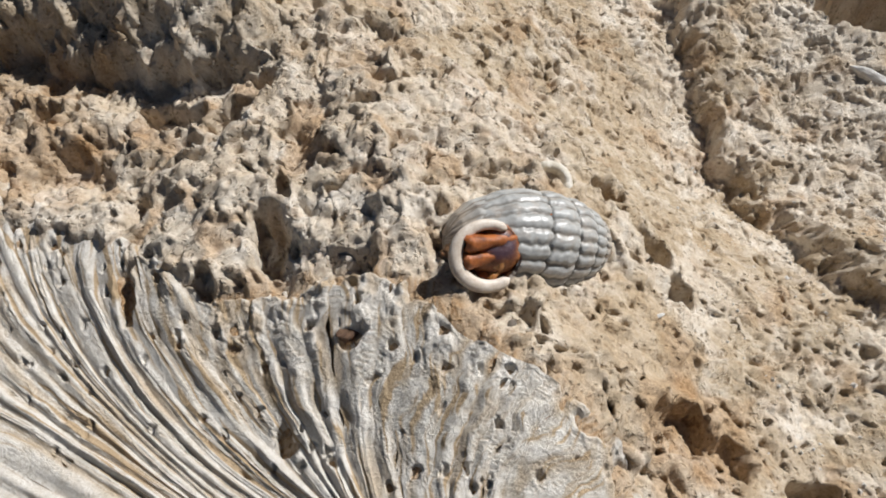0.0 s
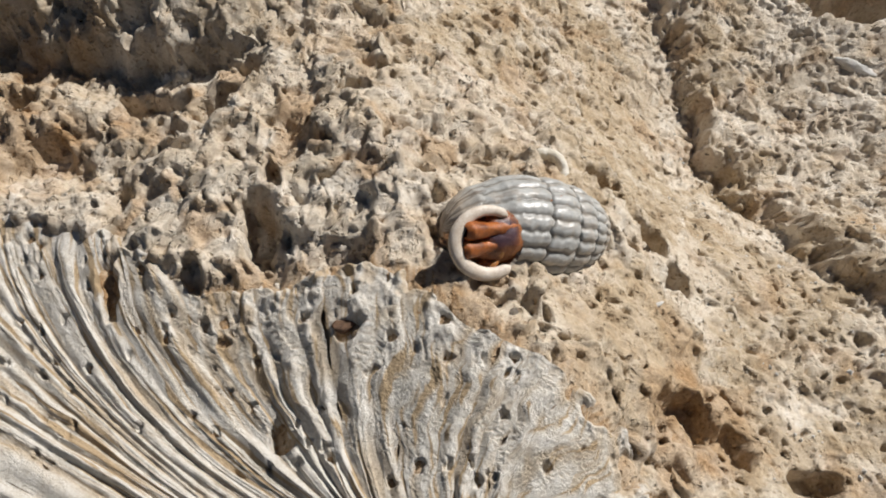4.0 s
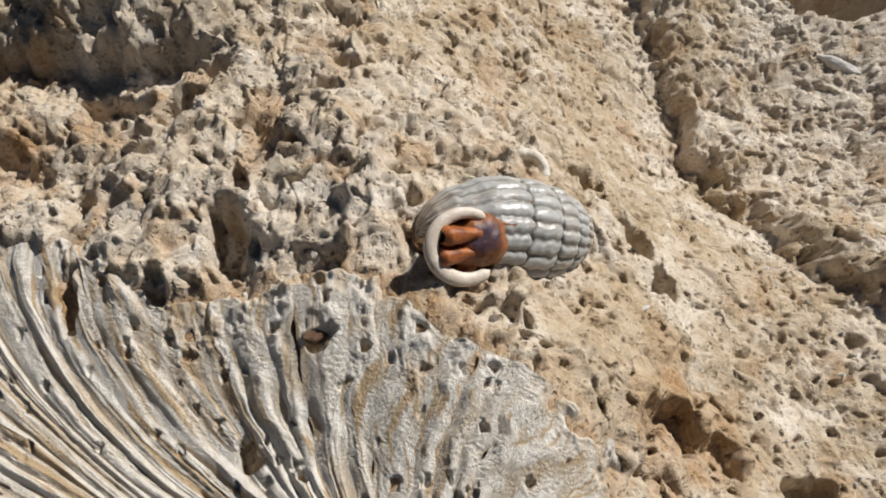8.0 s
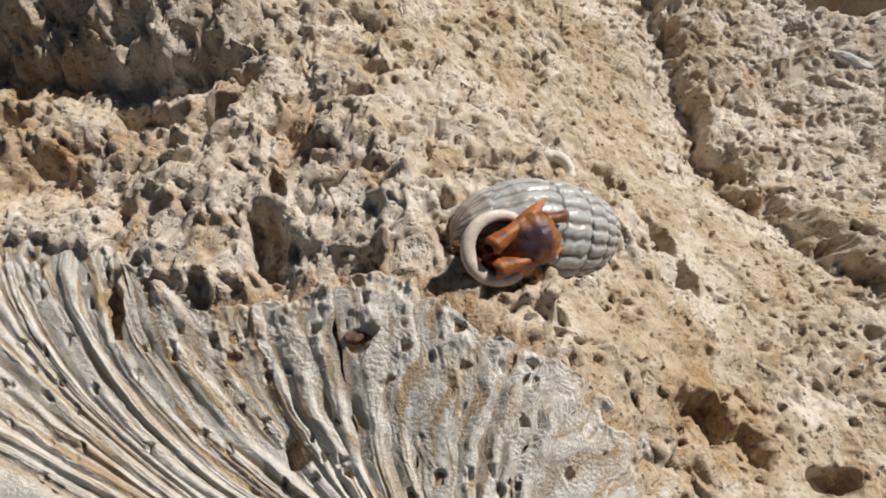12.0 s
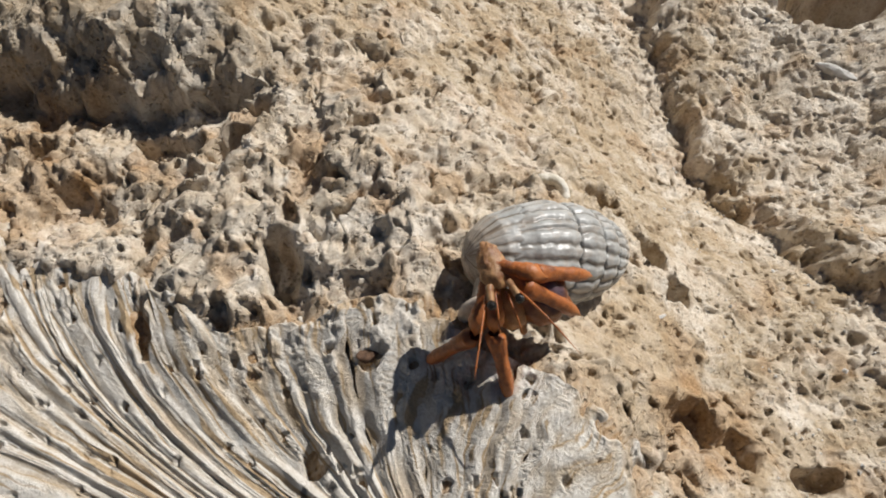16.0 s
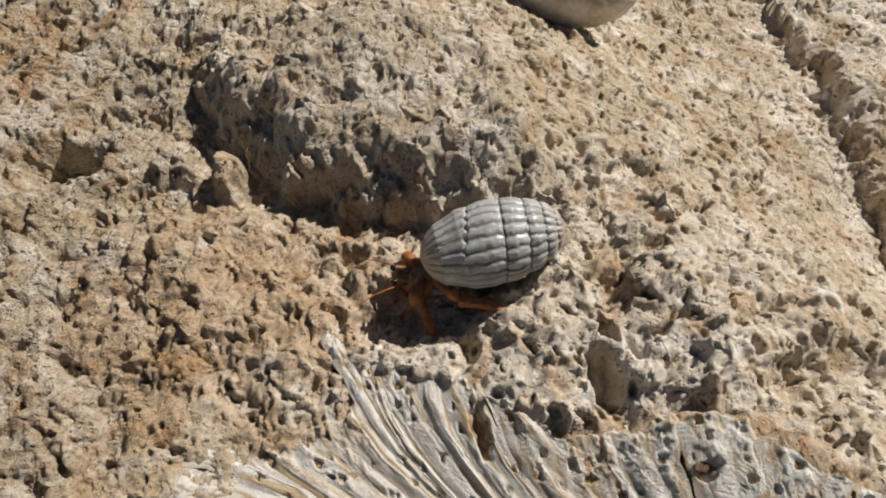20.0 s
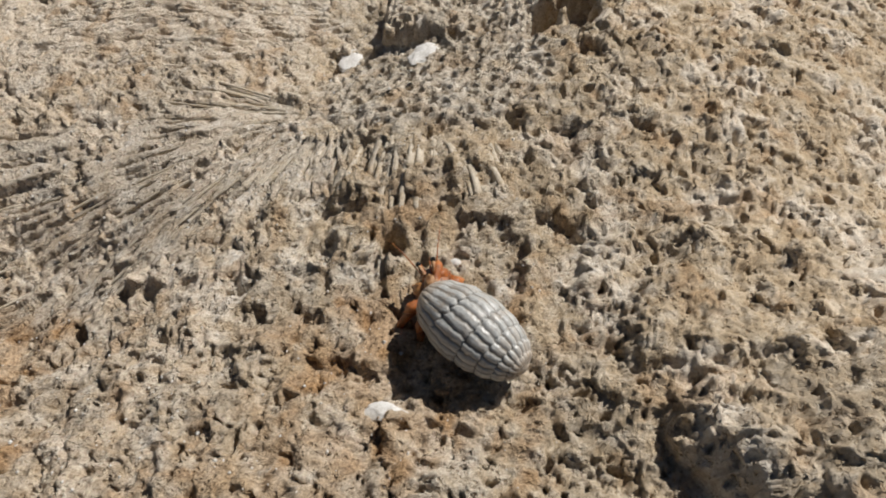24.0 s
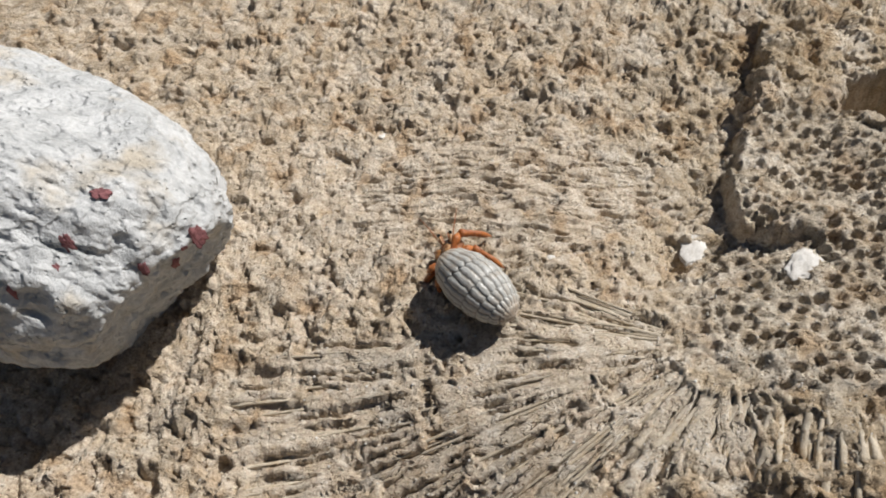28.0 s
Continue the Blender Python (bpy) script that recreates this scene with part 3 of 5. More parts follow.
def coral_rib(left, right, high, out, seed):
    """One rib of the fan between two lines of growth, high in millimetres."""
    rows, cols = 180, 56
    u = np.linspace(-0.2, 1.05, rows)[:, None] * np.ones((1, cols))
    c = np.linspace(-1, 1, cols)[None, :] * np.ones((rows, 1))
    mid, half = (left + right) / 2, (right - left) / 2
    r = u * 48
    sway = 0.10 * perlin(r / 13, c * 0 + mid * 1.7, 90) + 0.03 * perlin(r / 3.5, c * 0 + mid * 2.3, 82)
    x, y = grown(mid + sway + c * half * (1.18 + 0.2 * perlin(r / 7, c * 0.7 + seed, 91)), u)
    phi, far = fan_polar(x, y)
    ahead = fan_edge(phi) + out - far + 4.0 * perlin(x / 5, y / 5, 98) + 1.5 * perlin(x / 1.8, y / 1.8, 99)
    keep, tip = smooth(-2.5, 1.0, ahead), smooth(13 if mid < 11 else 5, 1, ahead)
    top = smooth(1.0, 0.0, np.abs(c - 0.25 * perlin(r / 9, c * 0 + seed, 77)))
    drift = c * half * 8 + 0.9 * perlin(r / 14, c * 0.8 + seed, 85) + 0.12 * perlin(r / 2.5, c * 3 + seed, 84)
    fine = 0.5 * perlin(drift * 0.45 + seed, r / 24, 92) + 0.3 * perlin(drift * 1.3 + seed, r / 15, 93)
    hair = perlin(drift * 3.0 + seed, r / 9, 89) + 0.5 * perlin(drift * 5.5 + seed, r / 5, 81)
    vein = perlin(drift * 1.25 + seed, r / 26, 74) + 0.35 * hair
    rung = smooth(0.1, 0.5, perlin(drift * 1.6 + seed, r / 0.7, 80)) * smooth(0.0, 0.35, perlin(drift * 0.5 + seed, r / 11, 79))
    f1, _, _, n1, _ = worley(x / 2.2 + 0.3 * perlin(x, y, 88), y / 2.6, 94)
    nick = np.where(n1 > 0.80 - 0.3 * tip, (0.5 + 1.0 * n1 * n1 + 0.8 * tip) * smooth(0.34, 0.14, f1), 0)
    wear = (0.18 + 0.7 * tip) * fbm(x / 3, y / 3, 3, 0.6, 95)
    base = swell(x, y) + ledges(x, y) - 0.35 + 1.9 * smooth(-24, -8, x)
    body = high * (0.8 + 0.6 * perlin(r / 12, c * 0.5 + seed * 1.7, 96)) * (1 - 0.5 * tip)
    z = base + 0.3 + top * (body + wear - nick) + (0.5 + 0.5 * top) * (0.42 * fine - 0.12 * vein + 0.04 * hair - 0.14 * rung) - 0.2 * (1 - top) - 2.6 * (1 - keep) + np.minimum(hollows(x, y), 0)
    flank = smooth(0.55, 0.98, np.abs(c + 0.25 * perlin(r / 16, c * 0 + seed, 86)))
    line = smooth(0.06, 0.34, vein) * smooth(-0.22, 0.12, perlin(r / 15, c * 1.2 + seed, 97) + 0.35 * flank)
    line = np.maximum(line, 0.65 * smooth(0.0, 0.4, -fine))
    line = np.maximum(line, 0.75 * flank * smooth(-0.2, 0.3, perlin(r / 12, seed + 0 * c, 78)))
    line = np.maximum(line, 0.4 * rung)
    line = np.maximum(line, 0.7 * tip * smooth(0.0, 0.5, fbm(x / 5, y / 5, 3, 0.6, 87)))
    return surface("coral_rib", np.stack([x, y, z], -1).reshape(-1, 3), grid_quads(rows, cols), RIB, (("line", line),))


dice = random.Random(12)
edge, rank = -0.1, 0
while edge < 13.8:
    wide = dice.choice((0.3, 0.42, 0.55, 0.7))
    part("coral_rib", coral_rib(edge, edge + wide, dice.choice((0.2, 0.35, 0.5, 0.7)), dice.choice((0, 0, 1, 4, 12)) * (edge < 7), rank + 1.0), ground)
    edge, rank = edge + wide, rank + 1


# ---- rods of the branching coral, broken off along the edge of the cups ----
def coral_rod(length, thick, seed):
    rows, cols = 16, 10
    u = np.linspace(0, 1, rows)[:, None] * np.ones((1, cols))
    a = np.linspace(0, 2 * math.pi, cols, endpoint=False)[None, :] * np.ones((rows, 1))
    rad = thick * (1 + 0.18 * np.cos(4 * a + seed) + 0.25 * perlin(u * 5, a, int(seed) + 97)) * smooth(1.02, 0.9, u) ** 0.5
    x = u * length
    y = rad * np.cos(a) + 0.012 * length * np.sin(u * 3 + seed)
    return surface("coral_rod", np.stack([x, y, rad * np.sin(a)], -1).reshape(-1, 3), grid_quads(rows, cols, True), ROD)


rods = [coral_rod(8 + 1.9 * k, (1.0, 0.85, 0.75, 0.3, 0.36, 0.42, 0.33, 0.39)[k], k * 1.9) for k in range(8)]


def lay_rods(spots):
    """Lay rods along the rock so that both ends are bedded: kind, x, y, turn, sink, roll."""
    kind, x, y, turn, sink, roll = (np.array(v) for v in zip(*spots))
    length = 8 + 1.9 * (kind % 8)
    c, s = np.cos(np.radians(turn)), np.sin(np.radians(turn))
    steps = np.array([-1.0, 0.0, 1.0])[:, None]
    z0 = relief(x + steps * c, y + steps * s)[0].mean(0)
    z1 = relief(x + (steps + length) * c, y + (steps + length) * s)[0].mean(0)
    pitch = np.degrees(np.arctan2(z0 - z1, length))
    for i in range(len(x)):
        part("coral_rod", rods[kind[i] % 8], ground, m=pose(x[i] * 0.001, y[i] * 0.001, (z0[i] - sink[i]) * 0.001, roll[i], pitch[i], turn[i]))


rng = random.Random(4)
spots = []
for k in range(64):
    # the broken front of the cups, falling towards the gully
    ang = 226 + 66 * k / 63 + rng.uniform(-3, 3)
    r = rng.uniform(17, 30)
    spots.append((k % 3, SPRAY_X + 34 * k / 63 + r * math.cos(radians(ang)), SPRAY_Y + r * math.sin(radians(ang)), ang + rng.uniform(-6, 6), rng.uniform(0.55, 1.0), rng.uniform(-20, 20)))
for k in range(170):
    # the long spray to the side
    ang = rng.uniform(160, 232)
    r = rng.uniform(12, 38) if ang < 186 else rng.uniform(14, 108 if ang < 214 else 60)
    spots.append((3 + k % 5, SPRAY_X + r * math.cos(radians(ang)), SPRAY_Y + r * math.sin(radians(ang)), ang + rng.uniform(-1.5, 1.5), rng.uniform(0.4, 0.7), rng.uniform(-20, 20)))
lay_rods(spots)


# ---- loose stones and chips ----
def pebble_mesh(name, rx, ry, rz, mat, seed, rough=0.12, facets=5, detail=40, pits=0.0, edge=0.8):
    """A worn stone: a rounded body with flattened facets, lumps and fine pits."""
    rows, cols = detail, detail * 2
    th = np.linspace(0.001, math.pi - 0.001, rows)[:, None] * np.ones((1, cols))
    ph = np.linspace(0, 2 * math.pi, cols, endpoint=False)[None, :] * np.ones((rows, 1))
    d = np.stack([np.sin(th) * np.cos(ph), np.sin(th) * np.sin(ph), np.cos(th)], -1)
    dice = random.Random(seed)
    cut = np.ones(th.shape)
    for _ in range(facets):
        v = np.array([dice.gauss(0, 1) for _ in range(3)])
        v /= np.linalg.norm(v)
        dot = np.maximum((d * v).sum(-1), 1e-3)
        cut = np.minimum(cut, (edge + 0.14 * dice.random()) / dot)
    def lumps(k, s):
        return (perlin(d[..., 0] * k + s, d[..., 1] * k, s) + perlin(d[..., 1] * k + s, d[..., 2] * k, s + 1) + perlin(d[..., 2] * k + s, d[..., 0] * k, s + 2)) * 0.6

    lump = cut * (1 + rough * (lumps(2, seed) + 0.5 * lumps(5, seed + 5) + 0.3 * lumps(12, seed + 9) + 0.18 * lumps(28, seed + 13) + 0.10 * lumps(60, seed + 17)))
    if pits:
        f1, _, _, n1, _ = worley(d[..., 0] * 13 + d[..., 2] * 5, d[..., 1] * 13 + d[..., 2] * 7, seed + 4)
        lump = lump - pits * np.where(n1 > 0.7, smooth(0.34, 0.1, f1), 0)
    co = d * lump[..., None] * np.array([rx, ry, rz])
    return surface(name, co.reshape(-1, 3), grid_quads(rows, cols, True), mat)


def stone(name, x, y, size, turn, mat, seed, label, category="stone", sink=0.35, lift=None, tilt=(0, 0), group="", **how):
    z = (lie(x, y) if lift is None else lift) + size[2] * (1 - 2 * sink)
    ob = new(name, pebble_mesh(name, *size, mat, seed, **how))
    ob.matrix_basis = pose(x * 0.001, y * 0.001, z * 0.001, *tilt, turn)
    return tagged(ob, label, category, group)


boulder = stone("white_stone", -375, 182, (82, 42, 40), -17, BLEACHED, 11, "large bleached white stone with small red crusts, lying on the rock", lift=-16, sink=0.11, rough=0.05, facets=9, detail=180, pits=0.02)
stone("cream_pebble", -24, 108.5, (26, 12.5, 12.5), -24, PEBBLE, 21, "long cream pebble with pitted brown underside on the rock", sink=0.12, rough=0.05, facets=6, detail=60, pits=0.02)
stone("white_chip", -152, 77.6, (4.4, 2.4, 1.2), 6, CHIP, 31, "small oblong white shell chip lying on the rock", "chip", group="white chips", detail=22, facets=12, edge=0.55)
stone("white_grain", -218.8, 189.1, (1.6, 1.2, 1.0), 20, CHIP, 32, "tiny smooth white oval grain on the rock", "grain", group="white chips", detail=14, facets=1, rough=0.05)
stone("white_chip", -179.5, 201.5, (6.2, 4.4, 0.9), 70, CHIP, 33, "flat white chip bedded in the rock", "chip", group="white chips", detail=26, facets=9, edge=0.72, rough=0.2, sink=0.3)
stone("white_chip", -154.0, 191.5, (6.0, 4.2, 1.0), 55, CHIP, 37, "angular white chip resting on the coral cups", "chip", group="white chips", detail=26, sink=0.1, facets=9, edge=0.68, rough=0.2)
stone("white_chip", -276.9, 232.9, (2.5, 1.9, 1.0), 60, CHIP, 35, "small three-cornered white chip on the rock", "chip", group="white chips", detail=20, facets=12, edge=0.45)
stone("white_grain", -141.0, 112.9, (1.3, 1.0, 0.7), 0, CHIP, 36, "tiny white grain beside a dark hole", "grain", group="white chips", detail=12)
stone("coral_stick", 97.4, 68.4, (5.0, 1.3, 1.3), -38, CHIP, 38, "short bleached coral stick on the rock", "stick", detail=18, facets=2)
stone("shell_splinter", 33.6, -2.4, (1.7, 0.35, 0.3), 22, CHIP, 39, "thin white shell splinter stuck in the rock", "splinter", group="white chips", detail=12)
stone("brown_chip", -9.0, -10.9, (2.0, 1.3, 0.9), 50, BROWN, 41, "brown angular shell chip wedged in the ribbed coral", "chip", lift=10.0, sink=0.5, tilt=(20, 15), detail=18, facets=9, edge=0.6)
stone("dark_bead", 10.8, -9.6, (2.0, 1.8, 1.7), 0, DARK_BEAD, 40, "round dark grey pebble set in a hole", "pebble", lift=11.0, sink=0.5, detail=20, facets=1, rough=0.04)


def shell_ring():
    """Worn arch of an old shell, half sunk in the rock."""
    rows, cols = 40, 14
    u = np.linspace(-0.5, 3.7, rows)[:, None] * np.ones((1, cols))
    a = np.linspace(0, 2 * math.pi, cols, endpoint=False)[None, :] * np.ones((rows, 1))
    rad = 0.95 + 0.15 * perlin(u * 3, a, 99)
    ring = 2.7 + rad * np.cos(a)
    return surface("shell_ring", np.stack([ring * np.cos(u), rad * np.sin(a) * 1.6, ring * np.sin(u)], -1).reshape(-1, 3), grid_quads(rows, cols, True), PEBBLE)


ring = new("shell_ring", shell_ring())
ring.matrix_basis = pose(0.0182, 0.0162, (lie(18.6, 17.5) - 0.8) * 0.001, -62, 10, -18)
tagged(ring, "worn white arch of an old shell bedded in the rock", "shell")



def nearest(x, y, z):
    """The point of the white stone nearest to a place in millimetres."""
    want = boulder.matrix_basis.inverted() @ Vector((x * 0.001, y * 0.001, z * 0.001))
    return min(boulder.data.vertices, key=lambda v: (v.co - want).length_squared)


def crust(x, y, z, size, seed):
    """Red crust on the white stone: a thin patch that follows its surface."""
    spot = nearest(x, y, z)
    ob = part("red_crust", pebble_mesh("red_crust", size * 1.2, size * 0.7, 0.16, RED_CRUST, seed, rough=0.5, detail=22, facets=0), boulder, "dark red crust")
    ob.matrix_basis = Matrix.Translation(spot.co) @ spot.normal.to_track_quat("Z", "X").to_matrix().to_4x4()


for k, spot in enumerate(((-294.8, 163.6, 26.1, 2.3), (-317.5, 151.7, 38.0, 1.7), (-313.5, 164.4, 42.1, 1.9), (-304.6, 151.9, 28.4, 1.3), (-329.2, 141.9, 34.0, 1.5), (-298.0, 160.0, 24.0, 1.1), (-296.0, 157.0, 18.0, 1.5), (-322.0, 150.0, 33.0, 0.9), (-340.0, 150.0, 40.0, 1.0))):
    crust(*spot, 50 + k)
for x, y, z, r in ((-293.9, 173.6, 30.6, 1.6), (-325.1, 140.9, 30.4, 3.2), (-309.0, 158.0, 34.0, 1.2)):
    hole = nearest(x, y, z).co.copy()
    for v in boulder.data.vertices:
        d = (v.co - hole).length * 1000 / r
        if d < 1.5:
            v.co -= v.co.normalized() * 0.0026 * (1 - d / 1.5) ** 0.5



# ---- loose grit on the rock ----
def grit(count, seed):
    """Sand grains and crumbs, too many to count: small eight-sided bits."""
    dice = np.random.RandomState(seed)
    x = np.concatenate([dice.uniform(-300, -120, count), dice.uniform(45, 85, count // 8)])
    y = np.concatenate([dice.uniform(60, 260, count), dice.uniform(-28, 70, count // 8)])
    keep = ~((fan_mask(x, y) > 0.1) | (np.hypot(x - 14, y) < 16))
    x, y = x[keep], y[keep]
    z = relief(x, y)[0]
    size = 0.12 + 0.34 * dice.random_sample(len(x)) ** 3
    form = np.array([(1, 0, 0), (0, 1, 0), (-1, 0, 0), (0, -1, 0), (0, 0, 0.8), (0, 0, -0.8)])
    co = form[None] * size[:, None, None] * dice.uniform(0.6, 1.4, (len(x), 6, 1)) + np.stack([x, y, z + size * 0.2], -1)[:, None, :]
    tris = np.array([(0, 1, 4), (1, 2, 4), (2, 3, 4), (3, 0, 4), (1, 0, 5), (2, 1, 5), (3, 2, 5), (0, 3, 5)])
    faces = (np.arange(len(x))[:, None, None] * 6 + tris[None]).reshape(-1, 3)
    me = bpy.data.meshes.new("grit")
    me.from_pydata((co.reshape(-1, 3) * 0.001).tolist(), [], faces.tolist())
    me.materials.append(CHIP)
    return me


tagged(new("grit", grit(2600, 8)), "loose pale sand grains and shell crumbs on the rock", "grit", kind="stuff")


# ---- the hermit crab in its ribbed shell ----
def shell_material():
    m, t, b = material("ribbed_shell", 0.36, 0.45)
    v = coords(t)
    mid, fine = noise_node(t, v, 4.0, 4, 0.6), noise_node(t, v, 0.5, 3, 0.7)
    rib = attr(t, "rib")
    # darker grey between the ribs: groove shade put into the colour
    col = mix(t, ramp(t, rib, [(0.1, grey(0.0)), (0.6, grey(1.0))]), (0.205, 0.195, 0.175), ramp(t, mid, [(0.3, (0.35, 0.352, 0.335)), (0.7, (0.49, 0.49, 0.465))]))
    col = mix(t, attr(t, "tan"), col, ramp(t, mid, [(0.3, (0.34, 0.25, 0.17)), (0.7, (0.55, 0.46, 0.36))]))
    col = mix(t, math_node(t, "MULTIPLY", attr(t, "streak"), 0.75), col, (0.16, 0.115, 0.075))
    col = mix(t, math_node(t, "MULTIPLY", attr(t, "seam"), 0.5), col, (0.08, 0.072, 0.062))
    col = mix(t, 0.25, col, ramp(t, fine, [(0.3, grey(0.3)), (0.7, grey(0.7))]), "OVERLAY")
    t.links.new(col, b.inputs["Base Color"])
    bump(t, b, fine, 0.35, 0.00012)
    return m


def skin_material(name, dark, light, rough=0.4, size=1.2, tip=None):
    m, t, b = material(name, rough, 0.45)
    v = coords(t)
    mid, fine = noise_node(t, v, size, 4, 0.65), noise_node(t, v, size / 5, 3, 0.7)
    col = ramp(t, mid, [(0.33, dark), (0.62, light)])
    if tip:
        col = mix(t, attr(t, "tip"), col, tip)
    t.links.new(col, b.inputs["Base Color"])
    b.inputs["Subsurface Weight"].default_value = 0.08
    b.inputs["Subsurface Radius"].default_value = (0.001, 0.0004, 0.0002)
    bump(t, b, fine, 0.6, 0.0002)
    return m


SHELL = shell_material()
LIP = chalk_material("shell_lip", (0.55, 0.45, 0.35), (0.74, 0.66, 0.56), size=2.0, rough=0.35, relief_mm=0.08)
LINING = skin_material("shell_lining", (0.05, 0.022, 0.010), (0.16, 0.07, 0.03), 0.3, 2.5)
LEG = skin_material("crab_leg", (0.16, 0.046, 0.014), (0.43, 0.14, 0.038), 0.34, 1.6, (0.50, 0.18, 0.055))
CLAW = skin_material("crab_claw", (0.11, 0.035, 0.014), (0.34, 0.13, 0.045), 0.3, 1.8, (0.06, 0.042, 0.065))
PALE_CLAW = skin_material("pale_crab_claw", (0.28, 0.10, 0.03), (0.54, 0.27, 0.09), 0.34, 2.0)
CARAPACE = skin_material("crab_carapace", (0.16, 0.06, 0.025), (0.46, 0.26, 0.12), 0.4, 1.5)
EYE = skin_material("crab_eye", (0.008, 0.007, 0.006), (0.02, 0.018, 0.015), 0.15, 1.0)


def shell_body():
    """Pupa-shaped spiral shell: the axis runs along x, the mouth end at +13 mm, the tip at -13 mm, the mouth faces -z."""
    rows, cols = 170, 340
    a = np.linspace(0, 26, rows)[:, None] * np.ones((1, cols))
    th = np.linspace(0, 2 * math.pi, cols, endpoint=False)[None, :] * np.ones((rows, 1))
    turn = np.interp(a, (0, 4.0, 9.0, 13.0, 17.6, 21.0, 23.4, 25.0, 26), (-0.1, 0.05, 0.44, 1.0, 2.0, 3.0, 4.0, 5.0, 6.0))
    phase = turn - (th + 1.2) / (2 * math.pi)
    phase = phase + 0.022 * np.cos(21 * th + 1.5) + 0.02 * perlin(th * 4, a, 75)
    frac, whorl = phase - np.floor(phase), np.floor(phase)
    wide = np.interp(a, (0, 0.5, 1.5, 3.5, 7.5, 12, 16, 20, 23, 25, 26), (0.05, 1.9, 3.5, 5.2, 6.5, 6.9, 6.7, 5.75, 4.3, 2.7, 0.2))
    spired = smooth(0.22, 0.42, turn)
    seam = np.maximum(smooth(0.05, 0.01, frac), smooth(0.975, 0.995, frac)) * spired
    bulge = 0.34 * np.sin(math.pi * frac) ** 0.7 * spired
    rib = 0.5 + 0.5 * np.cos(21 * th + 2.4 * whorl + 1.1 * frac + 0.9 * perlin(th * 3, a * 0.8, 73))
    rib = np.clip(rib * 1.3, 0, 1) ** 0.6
    r = wide + bulge - 0.36 * seam + (0.30 * rib - 0.15) * smooth(26, 23.5, a) * (0.55 + 0.45 * spired) + 0.05 * perlin(a, th * 4, 70)
    co = np.stack([11.7 - a * 25.3 / 26, r * np.cos(th), r * np.sin(th)], -1)
    tan = 0.75 * smooth(5, 0.5, a) + 0.6 * smooth(22.0, 25.5, a) + 0.25 * smooth(0.1, 0.5, fbm(th * 3, a / 2.5, 3, 0.6, 72))
    streak = smooth(0.22, 0.42, perlin(th * 11, a * 0.22 + whorl * 3, 76)) * (0.35 + 0.65 * smooth(9, 3, a))
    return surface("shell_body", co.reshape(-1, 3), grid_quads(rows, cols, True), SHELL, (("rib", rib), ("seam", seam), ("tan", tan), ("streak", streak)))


def shell_mouth(inner=False):
    """The flared collar that carries the lip, or the dark bowl inside it."""
    rows, cols = 26, 120
    u = np.linspace(0, 1, rows)[:, None] * np.ones((1, cols))
    th = np.linspace(0, 2 * math.pi, cols, endpoint=False)[None, :] * np.ones((rows, 1))
    if inner:
        size = np.cos(u * math.pi / 2) ** 0.8
        co = np.stack([8.3 - 1.5 * u + 4.1 * size * np.cos(th), -1.45 + 0.5 * u + 3.7 * size * np.sin(th), -6.9 + 4.4 * u ** 0.8 + 0 * th], -1)
        return surface("shell_lining", co.reshape(-1, 3), grid_quads(rows, cols, True), LINING)
    flare = u ** 1.6
    rib = 0.5 + 0.5 * np.cos(34 * th)
    sx, sy = 3.6 + 0.7 * flare + 0.12 * rib, 3.3 + 0.6 * flare + 0.12 * rib
    co = np.stack([6.4 + 1.6 * u + sx * np.cos(th), -0.5 - 1.0 * u + sy * np.sin(th), -1.5 - 5.3 * u + 0 * th], -1)
    return surface("shell_collar", co.reshape(-1, 3), grid_quads(rows, cols, True), SHELL, (("rib", rib), ("seam", rib * 0), ("tan", 0.5 + 0 * rib)))


def shell_lip():
    """The open cream lip: a C that ends against the body of the shell."""
    rows, cols = 110, 16
    u = np.linspace(-2.35, 2.15, rows)[:, None] * np.ones((1, cols))
    a = np.linspace(0, 2 * math.pi, cols, endpoint=False)[None, :] * np.ones((rows, 1))
    fat = (0.74 + 0.2 * np.cos(u + 0.5)) * (smooth(-2.36, -2.1, u) * smooth(2.16, 1.95, u)) ** 0.5 + 0.01
    ring = fat * np.cos(a)
    co = np.stack([8.4 + (4.3 + ring) * np.cos(u), -1.5 + (3.85 + ring) * np.sin(u), -6.9 + fat * 0.75 * np.sin(a) + 0.25 * np.cos(u)], -1)
    return surface("shell_lip", co.reshape(-1, 3), grid_quads(rows, cols, True), LIP)


def limb(name, length, r0, r1, bend, mat, seed, knuckle=0.12, sharp=1.0):
    """A limb segment from the origin along x, bent towards -z, with swollen joints and a tapering end."""
    rows, cols = 28, 14
    u = np.linspace(0, 1, rows)[:, None] * np.ones((1, cols))
    a = np.linspace(0, 2 * math.pi, cols, endpoint=False)[None, :] * np.ones((rows, 1))
    rad = (r0 + (r1 - r0) * u ** 1.2) * (1 + knuckle * np.cos(u * 6.28 * 1.5)) * smooth(-0.06, 0.05, u) * smooth(1.0 + 0.001, 1 - 0.25 * sharp, u) ** 0.6
    rad = rad * (1 + 0.16 * perlin(u * 16, a * 2, seed) + 0.05 * np.cos(5 * a))
    co = np.stack([u * length, rad * 0.85 * np.cos(a), rad * np.sin(a) + bend * np.sin(u * math.pi)], -1)
    return surface(name, co.reshape(-1, 3), grid_quads(rows, cols, True), mat, (("tip", smooth(0.45, 1.0, u)),))


